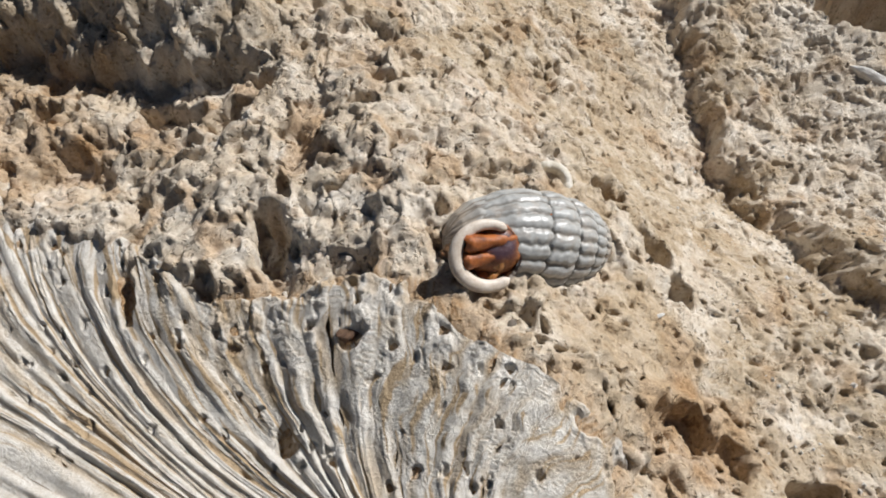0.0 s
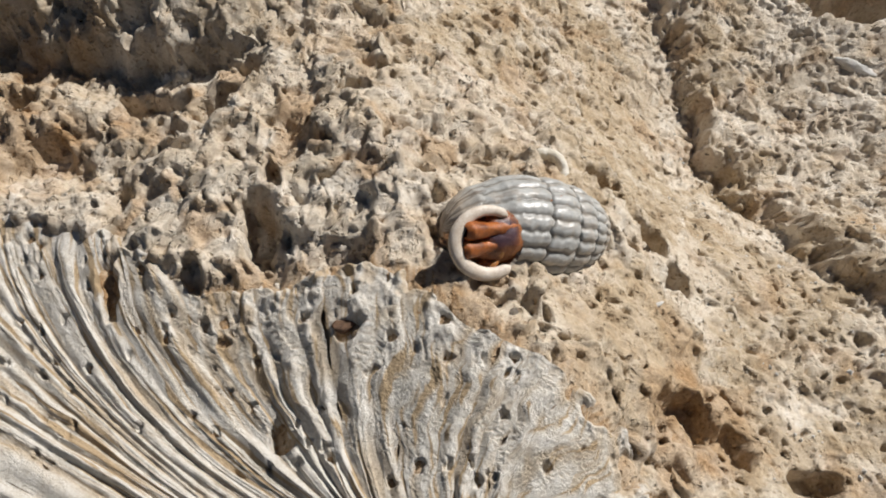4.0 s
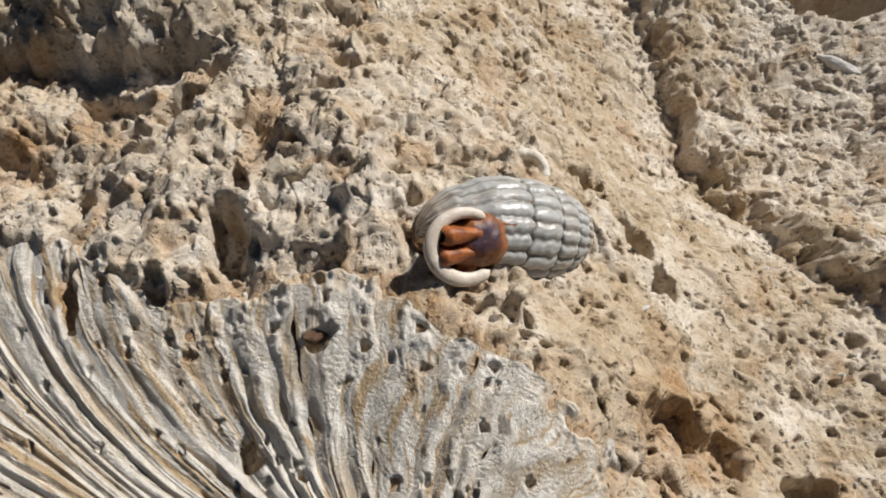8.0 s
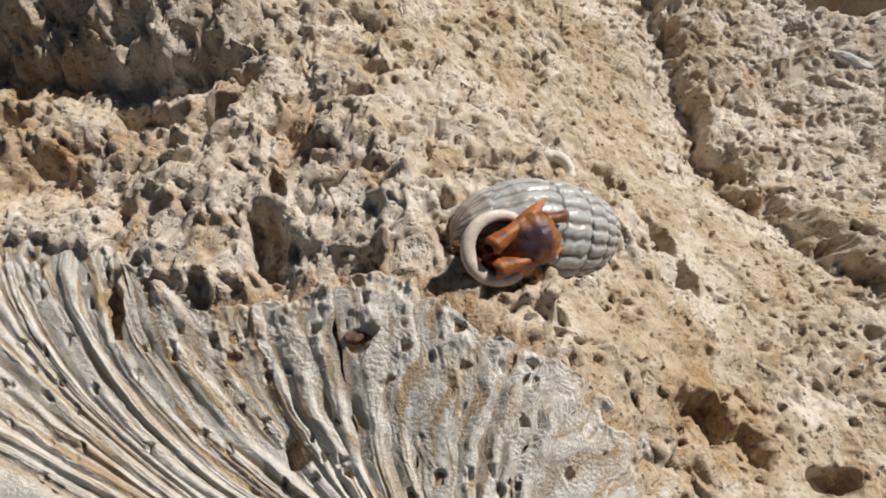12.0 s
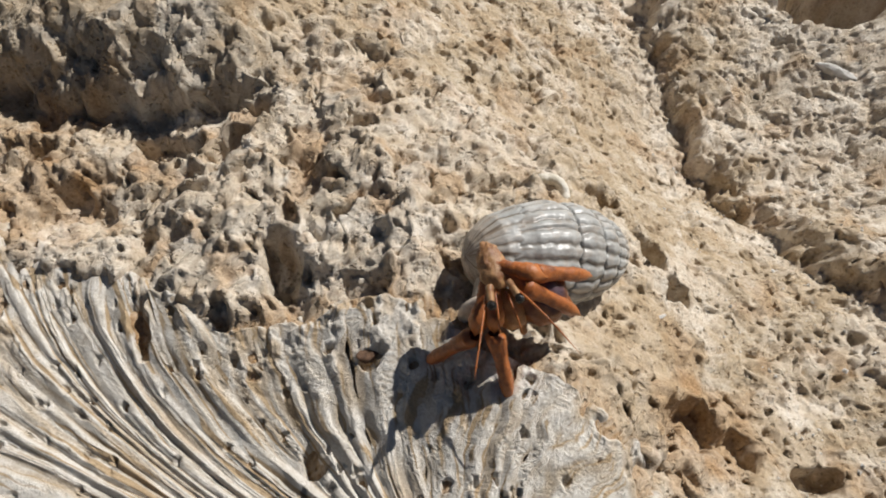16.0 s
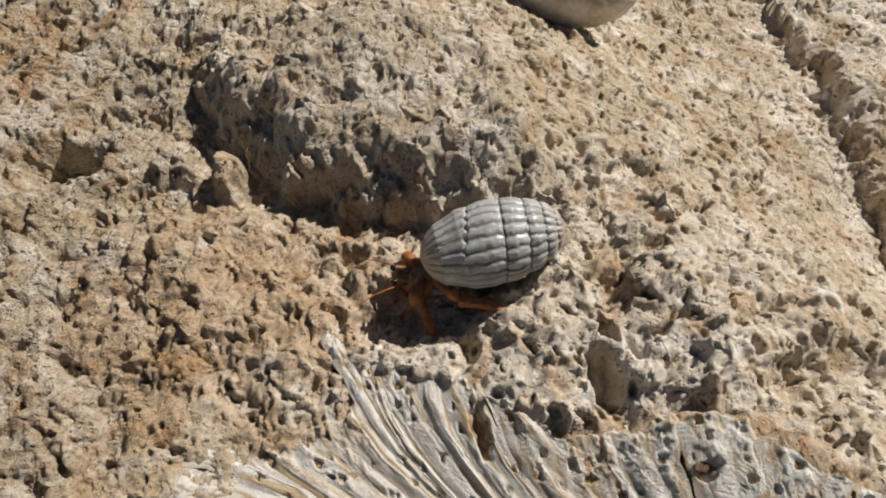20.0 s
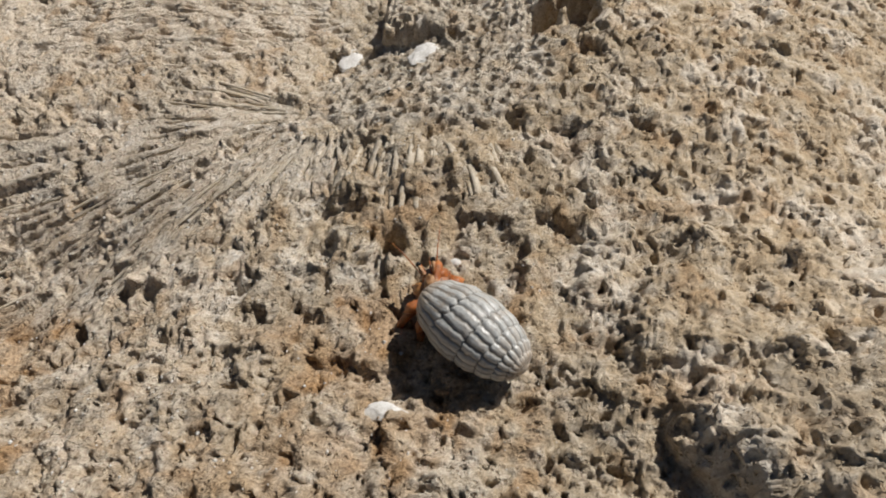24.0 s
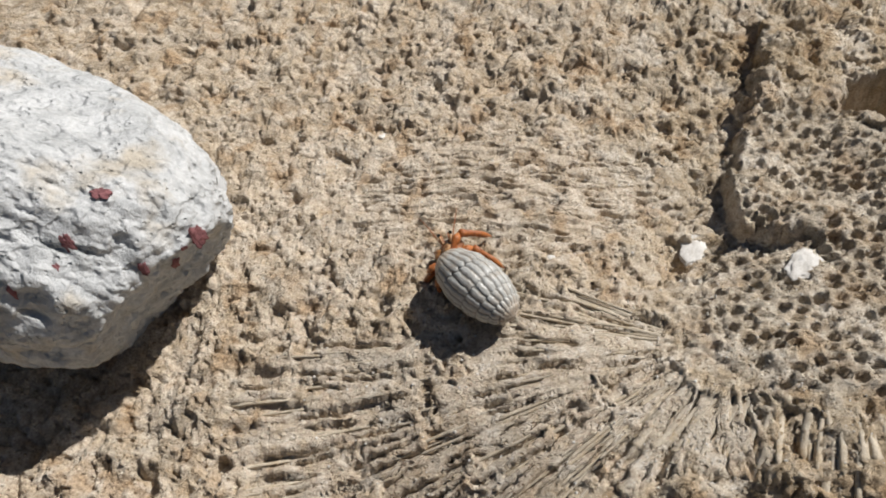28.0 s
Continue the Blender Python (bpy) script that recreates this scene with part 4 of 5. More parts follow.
def blob(name, sx, sy, sz, mat, seed, rough=0.06, back=0.0):
    rows, cols = 26, 40
    th = np.linspace(0.001, math.pi - 0.001, rows)[:, None] * np.ones((1, cols))
    ph = np.linspace(0, 2 * math.pi, cols, endpoint=False)[None, :] * np.ones((rows, 1))
    d = np.stack([np.cos(th), np.sin(th) * np.cos(ph), np.sin(th) * np.sin(ph)], -1)
    k = 1 + rough * (perlin(d[..., 0] * 3 + seed, d[..., 1] * 3 + d[..., 2] * 2, seed) + 0.5 * perlin(d[..., 0] * 8, d[..., 1] * 8 + d[..., 2] * 6, seed + 1))
    co = d * k[..., None] * np.array([sx, sy, sz])
    co[..., 0] += back
    co[..., 1:] *= (1 + 0.22 * np.sign(d[..., 0]) * np.abs(d[..., 0]))[..., None]
    return surface(name, co.reshape(-1, 3), grid_quads(rows, cols, True), mat, (("tip", 0.85 * smooth(0.1, 0.6, d[..., 2]) * smooth(0.66, 0.35, np.hypot(d[..., 0] - 0.2, d[..., 1] - 0.15))),))


crab = tagged(new("hermit_crab"), "orange-brown hermit crab carrying a grey ribbed spiral shell", "hermit crab")
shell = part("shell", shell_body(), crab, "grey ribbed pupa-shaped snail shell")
part("lip", shell_lip(), shell, "thick cream lip")
part("collar", shell_mouth(), shell)
part("lining", shell_mouth(True), shell, "dark brown inside of the shell mouth")

carapace = part("carapace", blob("carapace", 3.0, 1.7, 1.4, CARAPACE, 80, 0.16), crab, "tan mottled carapace")
for side in (-1, 1):
    stalk = part("eye_stalk", limb("eye_stalk", 2.5, 0.55, 0.42, 0.1, CARAPACE, 81, 0.05, 0.3), carapace, m=pose(0.0026, side * 0.0011, 0.0011, 0, -22, side * 12))
    part("eye", blob("eye", 0.62, 0.55, 0.6, EYE, 82, 0.0), carapace, "black eye", pose(0.0050, side * 0.0016, 0.0021))
    part("antenna", limb("antenna", 11.0, 0.20, 0.07, 0.9, LEG, 83, 0.0), carapace, "thin orange antenna", pose(0.0030, side * 0.0015, 0.0006, 0, -14, side * 24))
    part("feeler", limb("feeler", 5.0, 0.22, 0.09, 0.5, LEG, 84, 0.0), carapace, "", pose(0.0034, side * 0.0006, 0.0003, 0, 10, side * 8))
    part("mouth_leg", limb("mouth_leg", 4.2, 0.55, 0.35, -0.5, LEG, 85), carapace, "", pose(0.0020, side * 0.0009, -0.0012, 0, 48, side * 4))

big_claw = part("big_claw", blob("big_claw", 3.9, 3.3, 2.3, CLAW, 86, 0.1), crab, "brown claw with a dark violet face")
part("claw_finger", limb("claw_finger", 4.0, 1.1, 0.5, 0.9, CLAW, 87), big_claw, "", pose(0.0028, 0.0014, -0.0006, 0, 18, -16))
small_claw = part("small_claw", blob("small_claw", 2.9, 1.8, 1.5, PALE_CLAW, 88), crab, "orange-tan claw")
part("claw_finger", limb("claw_finger", 3.0, 0.7, 0.3, 0.6, PALE_CLAW, 89), small_claw, "", pose(0.0019, 0.0008, -0.0003, 0, 15, -14))
crab_parts = {}
for name in ("ra", "rb", "la", "lb"):
    crab_parts[name + "_upper"] = part("leg_upper", limb("leg_upper", 6.6, 1.05, 1.3, 0.5, LEG, 71), crab, "orange-brown upper leg")
    crab_parts[name + "_lower"] = part("leg_lower", limb("leg_lower", 10.8, 1.3, 0.6, 0.7, LEG, 72), crab, "orange lower leg with a pale tip")
crab_parts.update(carapace=carapace, big_claw=big_claw, small_claw=small_claw)


# ---- what moves ----
def motions():
    walk(crab, [
        (0, pose(0.01343, 0.00368, 0.00974, 144.3, -18.1, -168.0)),
        (11, pose(0.01343, 0.00368, 0.00974, 144.3, -18.1, -168.0)),
        (12.5, pose(0.01343, 0.00368, 0.00974, 144.3, -18.1, -168.0)),
        (14.5, pose(0.01345, 0.00248, 0.01085, 154.6, -17.0, -162.9)),
        (15, pose(0.01343, 0.00317, 0.01126, 152.1, -17.9, -163.9)),
        (15.5, pose(0.01306, 0.00086, 0.01272, 136.4, -18.5, -165.7)),
        (16, pose(0.01432, 0.00097, 0.01408, 89.3, -20.0, -167.8)),
        (16.5, pose(0.01758, -0.00281, 0.01430, 51.6, -39.3, 168.4)),
        (17, pose(0.02073, -0.00372, 0.01299, 39.4, -42.3, 164.3)),
        (17.5, pose(0.01648, -0.00228, 0.01628, 35.4, -41.9, 159.2)),
        (18, pose(0.00791, 0.00109, 0.01851, 13.1, -52.9, 179.8)),
        (18.5, pose(-0.00017, 0.00794, 0.02113, 9.5, -8.9, -153.8)),
        (19, pose(-0.01159, 0.01362, 0.02224, 12.7, -4.7, -150.9)),
        (19.5, pose(-0.02708, 0.02177, 0.01825, 16.1, 6.8, -167.5)),
        (20, pose(-0.03906, 0.02570, 0.01362, 9.7, 6.5, -168.6)),
        (20.5, pose(-0.05792, 0.02703, 0.01217, 5.8, -3.5, 179.2)),
        (22.5, pose(-0.10079, 0.04699, 0.00919, -4.8, 0.8, 146.3)),
        (23, pose(-0.11578, 0.06027, 0.00752, -4.4, -5.1, 140.0)),
        (23.5, pose(-0.12380, 0.07327, 0.00668, -3.9, -5.0, 133.2)),
        (24, pose(-0.13671, 0.09312, 0.00566, -4.6, -4.5, 143.7)),
        (24.5, pose(-0.14479, 0.09878, 0.00529, -4.9, -4.6, 148.4)),
        (25, pose(-0.15757, 0.10724, 0.00469, -5.0, -3.9, 150.9)),
        (25.5, pose(-0.16713, 0.11102, 0.00406, -5.1, -2.5, 153.4)),
        (26, pose(-0.19078, 0.12586, 0.00148, -4.6, 0.6, 143.8)),
        (26.5, pose(-0.20020, 0.13687, 0.00042, -5.2, -0.3, 155.3)),
        (27, pose(-0.21285, 0.14998, -0.00048, -4.9, -4.0, 150.0)),
        (27.5, pose(-0.22601, 0.16249, -0.00090, -4.6, -6.4, 143.5)),
        (28, pose(-0.23638, 0.17270, -0.00106, -4.7, -6.3, 145.7)),
    ])
    walk(crab_parts['ra_upper'], [
        (0, pose(0.00400, 0.00000, -0.00250, -180.0, 5.2, 0.0)),
        (4.5, pose(0.00400, 0.00000, -0.00250, -180.0, 5.2, 0.0)),
        (8, pose(0.00400, 0.00000, -0.00250, -180.0, 5.2, 0.0)),
        (10, pose(0.00400, 0.00000, -0.00250, -180.0, 5.2, 0.0)),
        (11, pose(0.00400, 0.00000, -0.00250, -180.0, 5.2, 0.0)),
        (12.5, pose(0.00400, 0.00000, -0.00250, -180.0, 5.2, 0.0)),
        (14.5, pose(0.00957, -0.00174, -0.00625, 138.3, 57.2, 83.9)),
        (15, pose(0.00888, -0.00276, -0.00720, 150.6, 36.8, 94.0)),
        (15.5, pose(0.01082, 0.00109, -0.00988, 139.2, 45.3, 132.7)),
        (16, pose(0.01288, 0.00686, -0.00553, 105.2, 30.9, 152.6)),
        (16.5, pose(0.01344, 0.00212, -0.00292, 77.8, 2.5, 150.8)),
        (17, pose(0.01642, 0.00318, -0.00497, 68.0, -8.0, 144.5)),
        (17.5, pose(0.01245, -0.00015, -0.00360, 63.4, -0.9, 142.9)),
        (18, pose(0.00749, 0.00036, -0.00556, 61.7, 11.3, 119.2)),
        (18.5, pose(0.01043, 0.00354, -0.00416, 30.0, 23.7, 122.6)),
        (19, pose(0.01155, 0.00400, -0.00528, 24.6, 35.5, 111.6)),
        (19.5, pose(0.01150, -0.00080, -0.00450, 0.0, 1.7, -58.7)),
        (20, pose(0.01150, -0.00080, -0.00450, 0.0, 1.7, -58.7)),
        (20.5, pose(0.01150, -0.00080, -0.00450, 0.0, 1.7, -58.7)),
        (22.5, pose(0.01180, -0.00360, -0.00460, 0.0, -10.0, -81.9)),
        (23, pose(0.01180, -0.00360, -0.00460, 0.0, -9.3, -66.8)),
        (23.5, pose(0.01180, -0.00360, -0.00460, 0.0, -10.0, -81.9)),
        (24, pose(0.01180, -0.00360, -0.00460, 0.0, -0.0, -55.3)),
        (24.5, pose(0.01180, -0.00360, -0.00460, 0.0, -0.0, -45.0)),
        (25, pose(0.01180, -0.00360, -0.00460, 0.0, -0.0, -55.3)),
        (25.5, pose(0.01180, -0.00360, -0.00460, 0.0, -10.0, -81.9)),
        (26, pose(0.01180, -0.00360, -0.00460, 0.0, -9.3, -66.8)),
        (26.5, pose(0.01180, -0.00360, -0.00460, 0.0, -10.0, -81.9)),
        (27, pose(0.01180, -0.00360, -0.00460, 0.0, -9.3, -66.8)),
        (27.5, pose(0.01180, -0.00360, -0.00460, 0.0, -10.0, -81.9)),
        (28, pose(0.01180, -0.00360, -0.00460, 0.0, -9.3, -66.8)),
    ])
    walk(crab_parts['ra_lower'], [
        (0, pose(0.01200, -0.00020, -0.00700, 180.0, -12.9, 173.4)),
        (4.5, pose(0.01193, -0.00032, -0.00715, 180.0, -12.5, 174.1)),
        (8, pose(0.01185, -0.00045, -0.00730, 180.0, -12.1, 174.7)),
        (10, pose(0.01160, -0.00080, -0.00740, 180.0, -6.4, 164.4)),
        (11, pose(0.01100, -0.00120, -0.00780, 180.0, -7.6, 152.3)),
        (12.5, pose(0.01060, -0.00160, -0.00820, 180.0, -8.3, 142.7)),
        (14.5, pose(0.01140, -0.00101, -0.01235, 157.5, -13.1, 118.2)),
        (15, pose(0.01073, -0.00227, -0.01227, 156.0, -13.6, 115.5)),
        (15.5, pose(0.01036, 0.00246, -0.01586, 145.6, -23.9, 143.3)),
        (16, pose(0.00936, 0.00868, -0.00791, 111.2, -3.3, -168.2)),
        (16.5, pose(0.01056, 0.00464, -0.00305, 77.7, 3.1, 173.7)),
        (17, pose(0.01423, 0.00661, -0.00451, 60.5, -8.3, 175.3)),
        (17.5, pose(0.01009, 0.00317, -0.00316, 63.9, 8.3, 173.4)),
        (18, pose(0.00524, 0.00581, -0.00716, 33.8, -23.5, 178.4)),
        (18.5, pose(0.00967, 0.00760, -0.00570, 35.9, 22.2, 160.1)),
        (19, pose(0.01202, 0.00846, -0.00786, 37.8, 25.2, 171.0)),
        (19.5, pose(0.01320, -0.00360, -0.00460, 0.0, 53.1, -53.1)),
        (20, pose(0.01320, -0.00360, -0.00460, 0.0, 41.7, -32.3)),
        (20.5, pose(0.01320, -0.00360, -0.00460, 0.0, 53.1, -53.1)),
        (22.5, pose(0.01260, -0.00920, -0.00360, 0.0, 23.9, -133.1)),
        (23, pose(0.01420, -0.00920, -0.00360, 0.0, 25.8, -126.9)),
        (23.5, pose(0.01260, -0.00920, -0.00360, 0.0, 24.7, -133.1)),
        (24, pose(0.01360, -0.00620, -0.00460, 0.0, 55.9, -132.4)),
        (24.5, pose(0.01440, -0.00620, -0.00460, 0.0, 61.8, -111.4)),
        (25, pose(0.01360, -0.00620, -0.00460, 0.0, 55.9, -132.4)),
        (25.5, pose(0.01260, -0.00920, -0.00360, 0.0, 27.9, -133.1)),
        (26, pose(0.01420, -0.00920, -0.00360, 0.0, 30.9, -126.9)),
        (26.5, pose(0.01260, -0.00920, -0.00360, 0.0, 29.4, -133.1)),
        (27, pose(0.01420, -0.00920, -0.00360, 0.0, 32.4, -126.9)),
        (27.5, pose(0.01260, -0.00920, -0.00360, 0.0, 30.9, -133.1)),
        (28, pose(0.01420, -0.00920, -0.00360, 0.0, 34.0, -126.9)),
    ])
    walk(crab_parts['rb_upper'], [
        (0, pose(0.00400, -0.00075, -0.00250, -180.0, 5.1, -7.8)),
        (4.5, pose(0.00400, -0.00075, -0.00250, -180.0, 5.1, -7.8)),
        (8, pose(0.00400, -0.00075, -0.00250, -180.0, 5.1, -7.8)),
        (10, pose(0.00400, -0.00075, -0.00250, -180.0, 5.1, -7.8)),
        (11, pose(0.00400, -0.00075, -0.00250, -180.0, 5.1, -7.8)),
        (12.5, pose(0.00400, -0.00075, -0.00250, -180.0, 5.1, -7.8)),
        (14.5, pose(0.00912, -0.00134, -0.00714, 153.9, 57.3, 132.2)),
        (15, pose(0.00843, -0.00248, -0.00766, 153.2, 42.2, 121.9)),
        (15.5, pose(0.01101, 0.00072, -0.00974, 138.3, 59.9, 149.6)),
        (16, pose(0.01288, 0.00686, -0.00553, 118.1, 42.4, 176.7)),
        (16.5, pose(0.01283, 0.00263, -0.00327, 76.3, 24.3, 140.4)),
        (17, pose(0.01527, 0.00466, -0.00577, 65.3, 18.7, 130.4)),
        (17.5, pose(0.01245, -0.00015, -0.00360, 59.7, 21.7, 127.8)),
        (18, pose(0.00843, -0.00116, -0.00599, 65.0, 48.1, 114.0)),
        (18.5, pose(0.01351, 0.00170, -0.00465, 19.4, 44.1, 93.1)),
        (19, pose(0.01444, 0.00245, -0.00506, 1.4, 45.8, 66.4)),
        (19.5, pose(0.01080, -0.00240, -0.00420, 0.0, 3.3, -121.0)),
        (20, pose(0.01080, -0.00240, -0.00420, 0.0, 3.3, -121.0)),
        (20.5, pose(0.01080, -0.00240, -0.00420, 0.0, 3.3, -121.0)),
        (22.5, pose(0.01080, -0.00300, -0.00420, 0.0, -4.2, -96.3)),
        (23, pose(0.01080, -0.00300, -0.00420, 0.0, -3.9, -112.2)),
        (23.5, pose(0.01080, -0.00300, -0.00420, 0.0, -4.2, -96.3)),
        (24, pose(0.01080, -0.00300, -0.00420, 0.0, 8.9, -109.9)),
        (24.5, pose(0.01080, -0.00300, -0.00420, 0.0, 8.0, -122.6)),
        (25, pose(0.01080, -0.00300, -0.00420, 0.0, 8.9, -109.9)),
        (25.5, pose(0.01080, -0.00300, -0.00420, 0.0, -4.2, -96.3)),
        (26, pose(0.01080, -0.00300, -0.00420, 0.0, -3.9, -112.2)),
        (26.5, pose(0.01080, -0.00300, -0.00420, 0.0, -4.2, -96.3)),
        (27, pose(0.01080, -0.00300, -0.00420, 0.0, -3.9, -112.2)),
        (27.5, pose(0.01080, -0.00300, -0.00420, 0.0, -4.2, -96.3)),
        (28, pose(0.01080, -0.00300, -0.00420, 0.0, -3.9, -112.2)),
    ])
    walk(crab_parts['rb_lower'], [
        (0, pose(0.01210, -0.00240, -0.00650, 180.0, -12.8, 170.6)),
        (4.5, pose(0.01210, -0.00265, -0.00662, 180.0, -12.1, 170.6)),
        (8, pose(0.01210, -0.00290, -0.00675, 180.0, -11.3, 170.6)),
        (10, pose(0.01140, -0.00280, -0.00720, 180.0, -1.3, 161.1)),
        (11, pose(0.01080, -0.00340, -0.00760, 180.0, -2.6, 160.3)),
        (12.5, pose(0.00980, -0.00420, -0.00800, 180.0, -1.3, 168.4)),
        (14.5, pose(0.01004, -0.00125, -0.01309, 162.1, -8.0, 142.7)),
        (15, pose(0.01026, -0.00134, -0.01247, 161.2, -5.7, 146.4)),
        (15.5, pose(0.01212, 0.00219, -0.01525, 156.8, 0.4, 177.6)),
        (16, pose(0.01083, 0.00805, -0.00901, 125.6, 13.6, -159.1)),
        (16.5, pose(0.00837, 0.00634, -0.00589, 88.9, 26.7, 169.7)),
        (17, pose(0.01185, 0.00921, -0.00770, 72.9, 14.4, 171.8)),
        (17.5, pose(0.01026, 0.00351, -0.00472, 79.0, 42.3, 159.0)),
        (18, pose(0.00827, 0.00219, -0.00887, 98.2, 48.4, 160.7)),
        (18.5, pose(0.01530, 0.00461, -0.00663, 39.5, 43.1, 140.6)),
        (19, pose(0.01543, 0.00668, -0.00533, -60.3, 79.4, -10.1)),
        (19.5, pose(0.00900, -0.00540, -0.00440, 0.0, 61.0, -115.5)),
        (20, pose(0.00900, -0.00540, -0.00440, 0.0, 48.9, -145.0)),
        (20.5, pose(0.00900, -0.00540, -0.00440, 0.0, 61.0, -115.5)),
        (22.5, pose(0.01020, -0.00840, -0.00380, 0.0, 27.2, -160.9)),
        (23, pose(0.00860, -0.00840, -0.00380, 0.0, 24.8, -162.9)),
        (23.5, pose(0.01020, -0.00840, -0.00380, 0.0, 27.8, -160.9)),
        (24, pose(0.00950, -0.00660, -0.00480, 0.0, 37.2, -173.8)),
        (24.5, pose(0.00850, -0.00660, -0.00480, 0.0, 32.8, -174.7)),
        (25, pose(0.00950, -0.00660, -0.00480, 0.0, 37.2, -173.8)),
        (25.5, pose(0.01020, -0.00840, -0.00380, 0.0, 30.3, -160.9)),
        (26, pose(0.00860, -0.00840, -0.00380, 0.0, 28.3, -162.9)),
        (26.5, pose(0.01020, -0.00840, -0.00380, 0.0, 31.4, -160.9)),
        (27, pose(0.00860, -0.00840, -0.00380, 0.0, 29.4, -162.9)),
        (27.5, pose(0.01020, -0.00840, -0.00380, 0.0, 32.6, -160.9)),
        (28, pose(0.00860, -0.00840, -0.00380, 0.0, 30.5, -162.9)),
    ])
    walk(crab_parts['la_upper'], [
        (0, pose(0.00400, -0.00150, -0.00250, 180.0, 5.0, -15.3)),
        (4.5, pose(0.00400, -0.00150, -0.00250, 180.0, 5.0, -15.3)),
        (8, pose(0.00400, -0.00150, -0.00250, 180.0, 5.0, -15.3)),
        (10, pose(0.00400, -0.00150, -0.00250, 180.0, 5.0, -15.3)),
        (11, pose(0.00400, -0.00150, -0.00250, 180.0, 5.0, -15.3)),
        (12.5, pose(0.00400, -0.00150, -0.00250, 180.0, 5.0, -15.3)),
        (14.5, pose(0.00963, -0.00241, -0.00689, -147.2, 52.7, -83.7)),
        (15, pose(0.00877, -0.00478, -0.00882, -151.4, 52.3, -95.4)),
        (15.5, pose(0.01132, 0.00055, -0.00914, -165.1, 52.8, -110.0)),
        (16, pose(0.01285, 0.00613, -0.00671, -158.6, 58.2, -92.1)),
        (16.5, pose(0.01340, 0.00216, -0.00341, 78.8, 84.7, 136.3)),
        (17, pose(0.01612, 0.00448, -0.00832, 53.0, 64.0, 111.3)),
        (17.5, pose(0.01247, -0.00016, -0.00368, -83.2, 74.6, -37.6)),
        (18, pose(0.00918, -0.00250, -0.00680, -75.8, 69.2, -54.4)),
        (18.5, pose(0.01541, -0.00290, -0.00289, -38.2, 32.0, -38.2)),
        (19, pose(0.01347, -0.00062, -0.00230, -43.0, 35.7, -56.9)),
        (19.5, pose(0.01140, -0.00020, -0.00460, 0.0, 10.1, 71.0)),
        (20, pose(0.01140, -0.00020, -0.00460, 0.0, 8.9, 56.7)),
        (20.5, pose(0.01140, -0.00020, -0.00460, 0.0, 10.1, 71.0)),
        (22.5, pose(0.01100, -0.00160, -0.00480, 0.0, 5.3, 47.8)),
        (23, pose(0.01100, -0.00160, -0.00480, 0.0, 6.5, 64.9)),
        (23.5, pose(0.01100, -0.00160, -0.00480, 0.0, 5.3, 47.8)),
        (24, pose(0.01100, -0.00160, -0.00480, 0.0, 6.5, 64.9)),
        (24.5, pose(0.01100, -0.00160, -0.00480, 0.0, 5.3, 47.8)),
        (25, pose(0.01100, -0.00160, -0.00480, 0.0, 6.5, 64.9)),
        (25.5, pose(0.01100, -0.00160, -0.00480, 0.0, 5.3, 47.8)),
        (26, pose(0.01100, -0.00160, -0.00480, 0.0, 6.5, 64.9)),
        (26.5, pose(0.01100, -0.00160, -0.00480, 0.0, 5.3, 47.8)),
        (27, pose(0.01100, -0.00160, -0.00480, 0.0, 6.5, 64.9)),
        (27.5, pose(0.01100, -0.00160, -0.00480, 0.0, 5.3, 47.8)),
        (28, pose(0.01100, -0.00160, -0.00480, 0.0, 6.5, 64.9)),
    ])
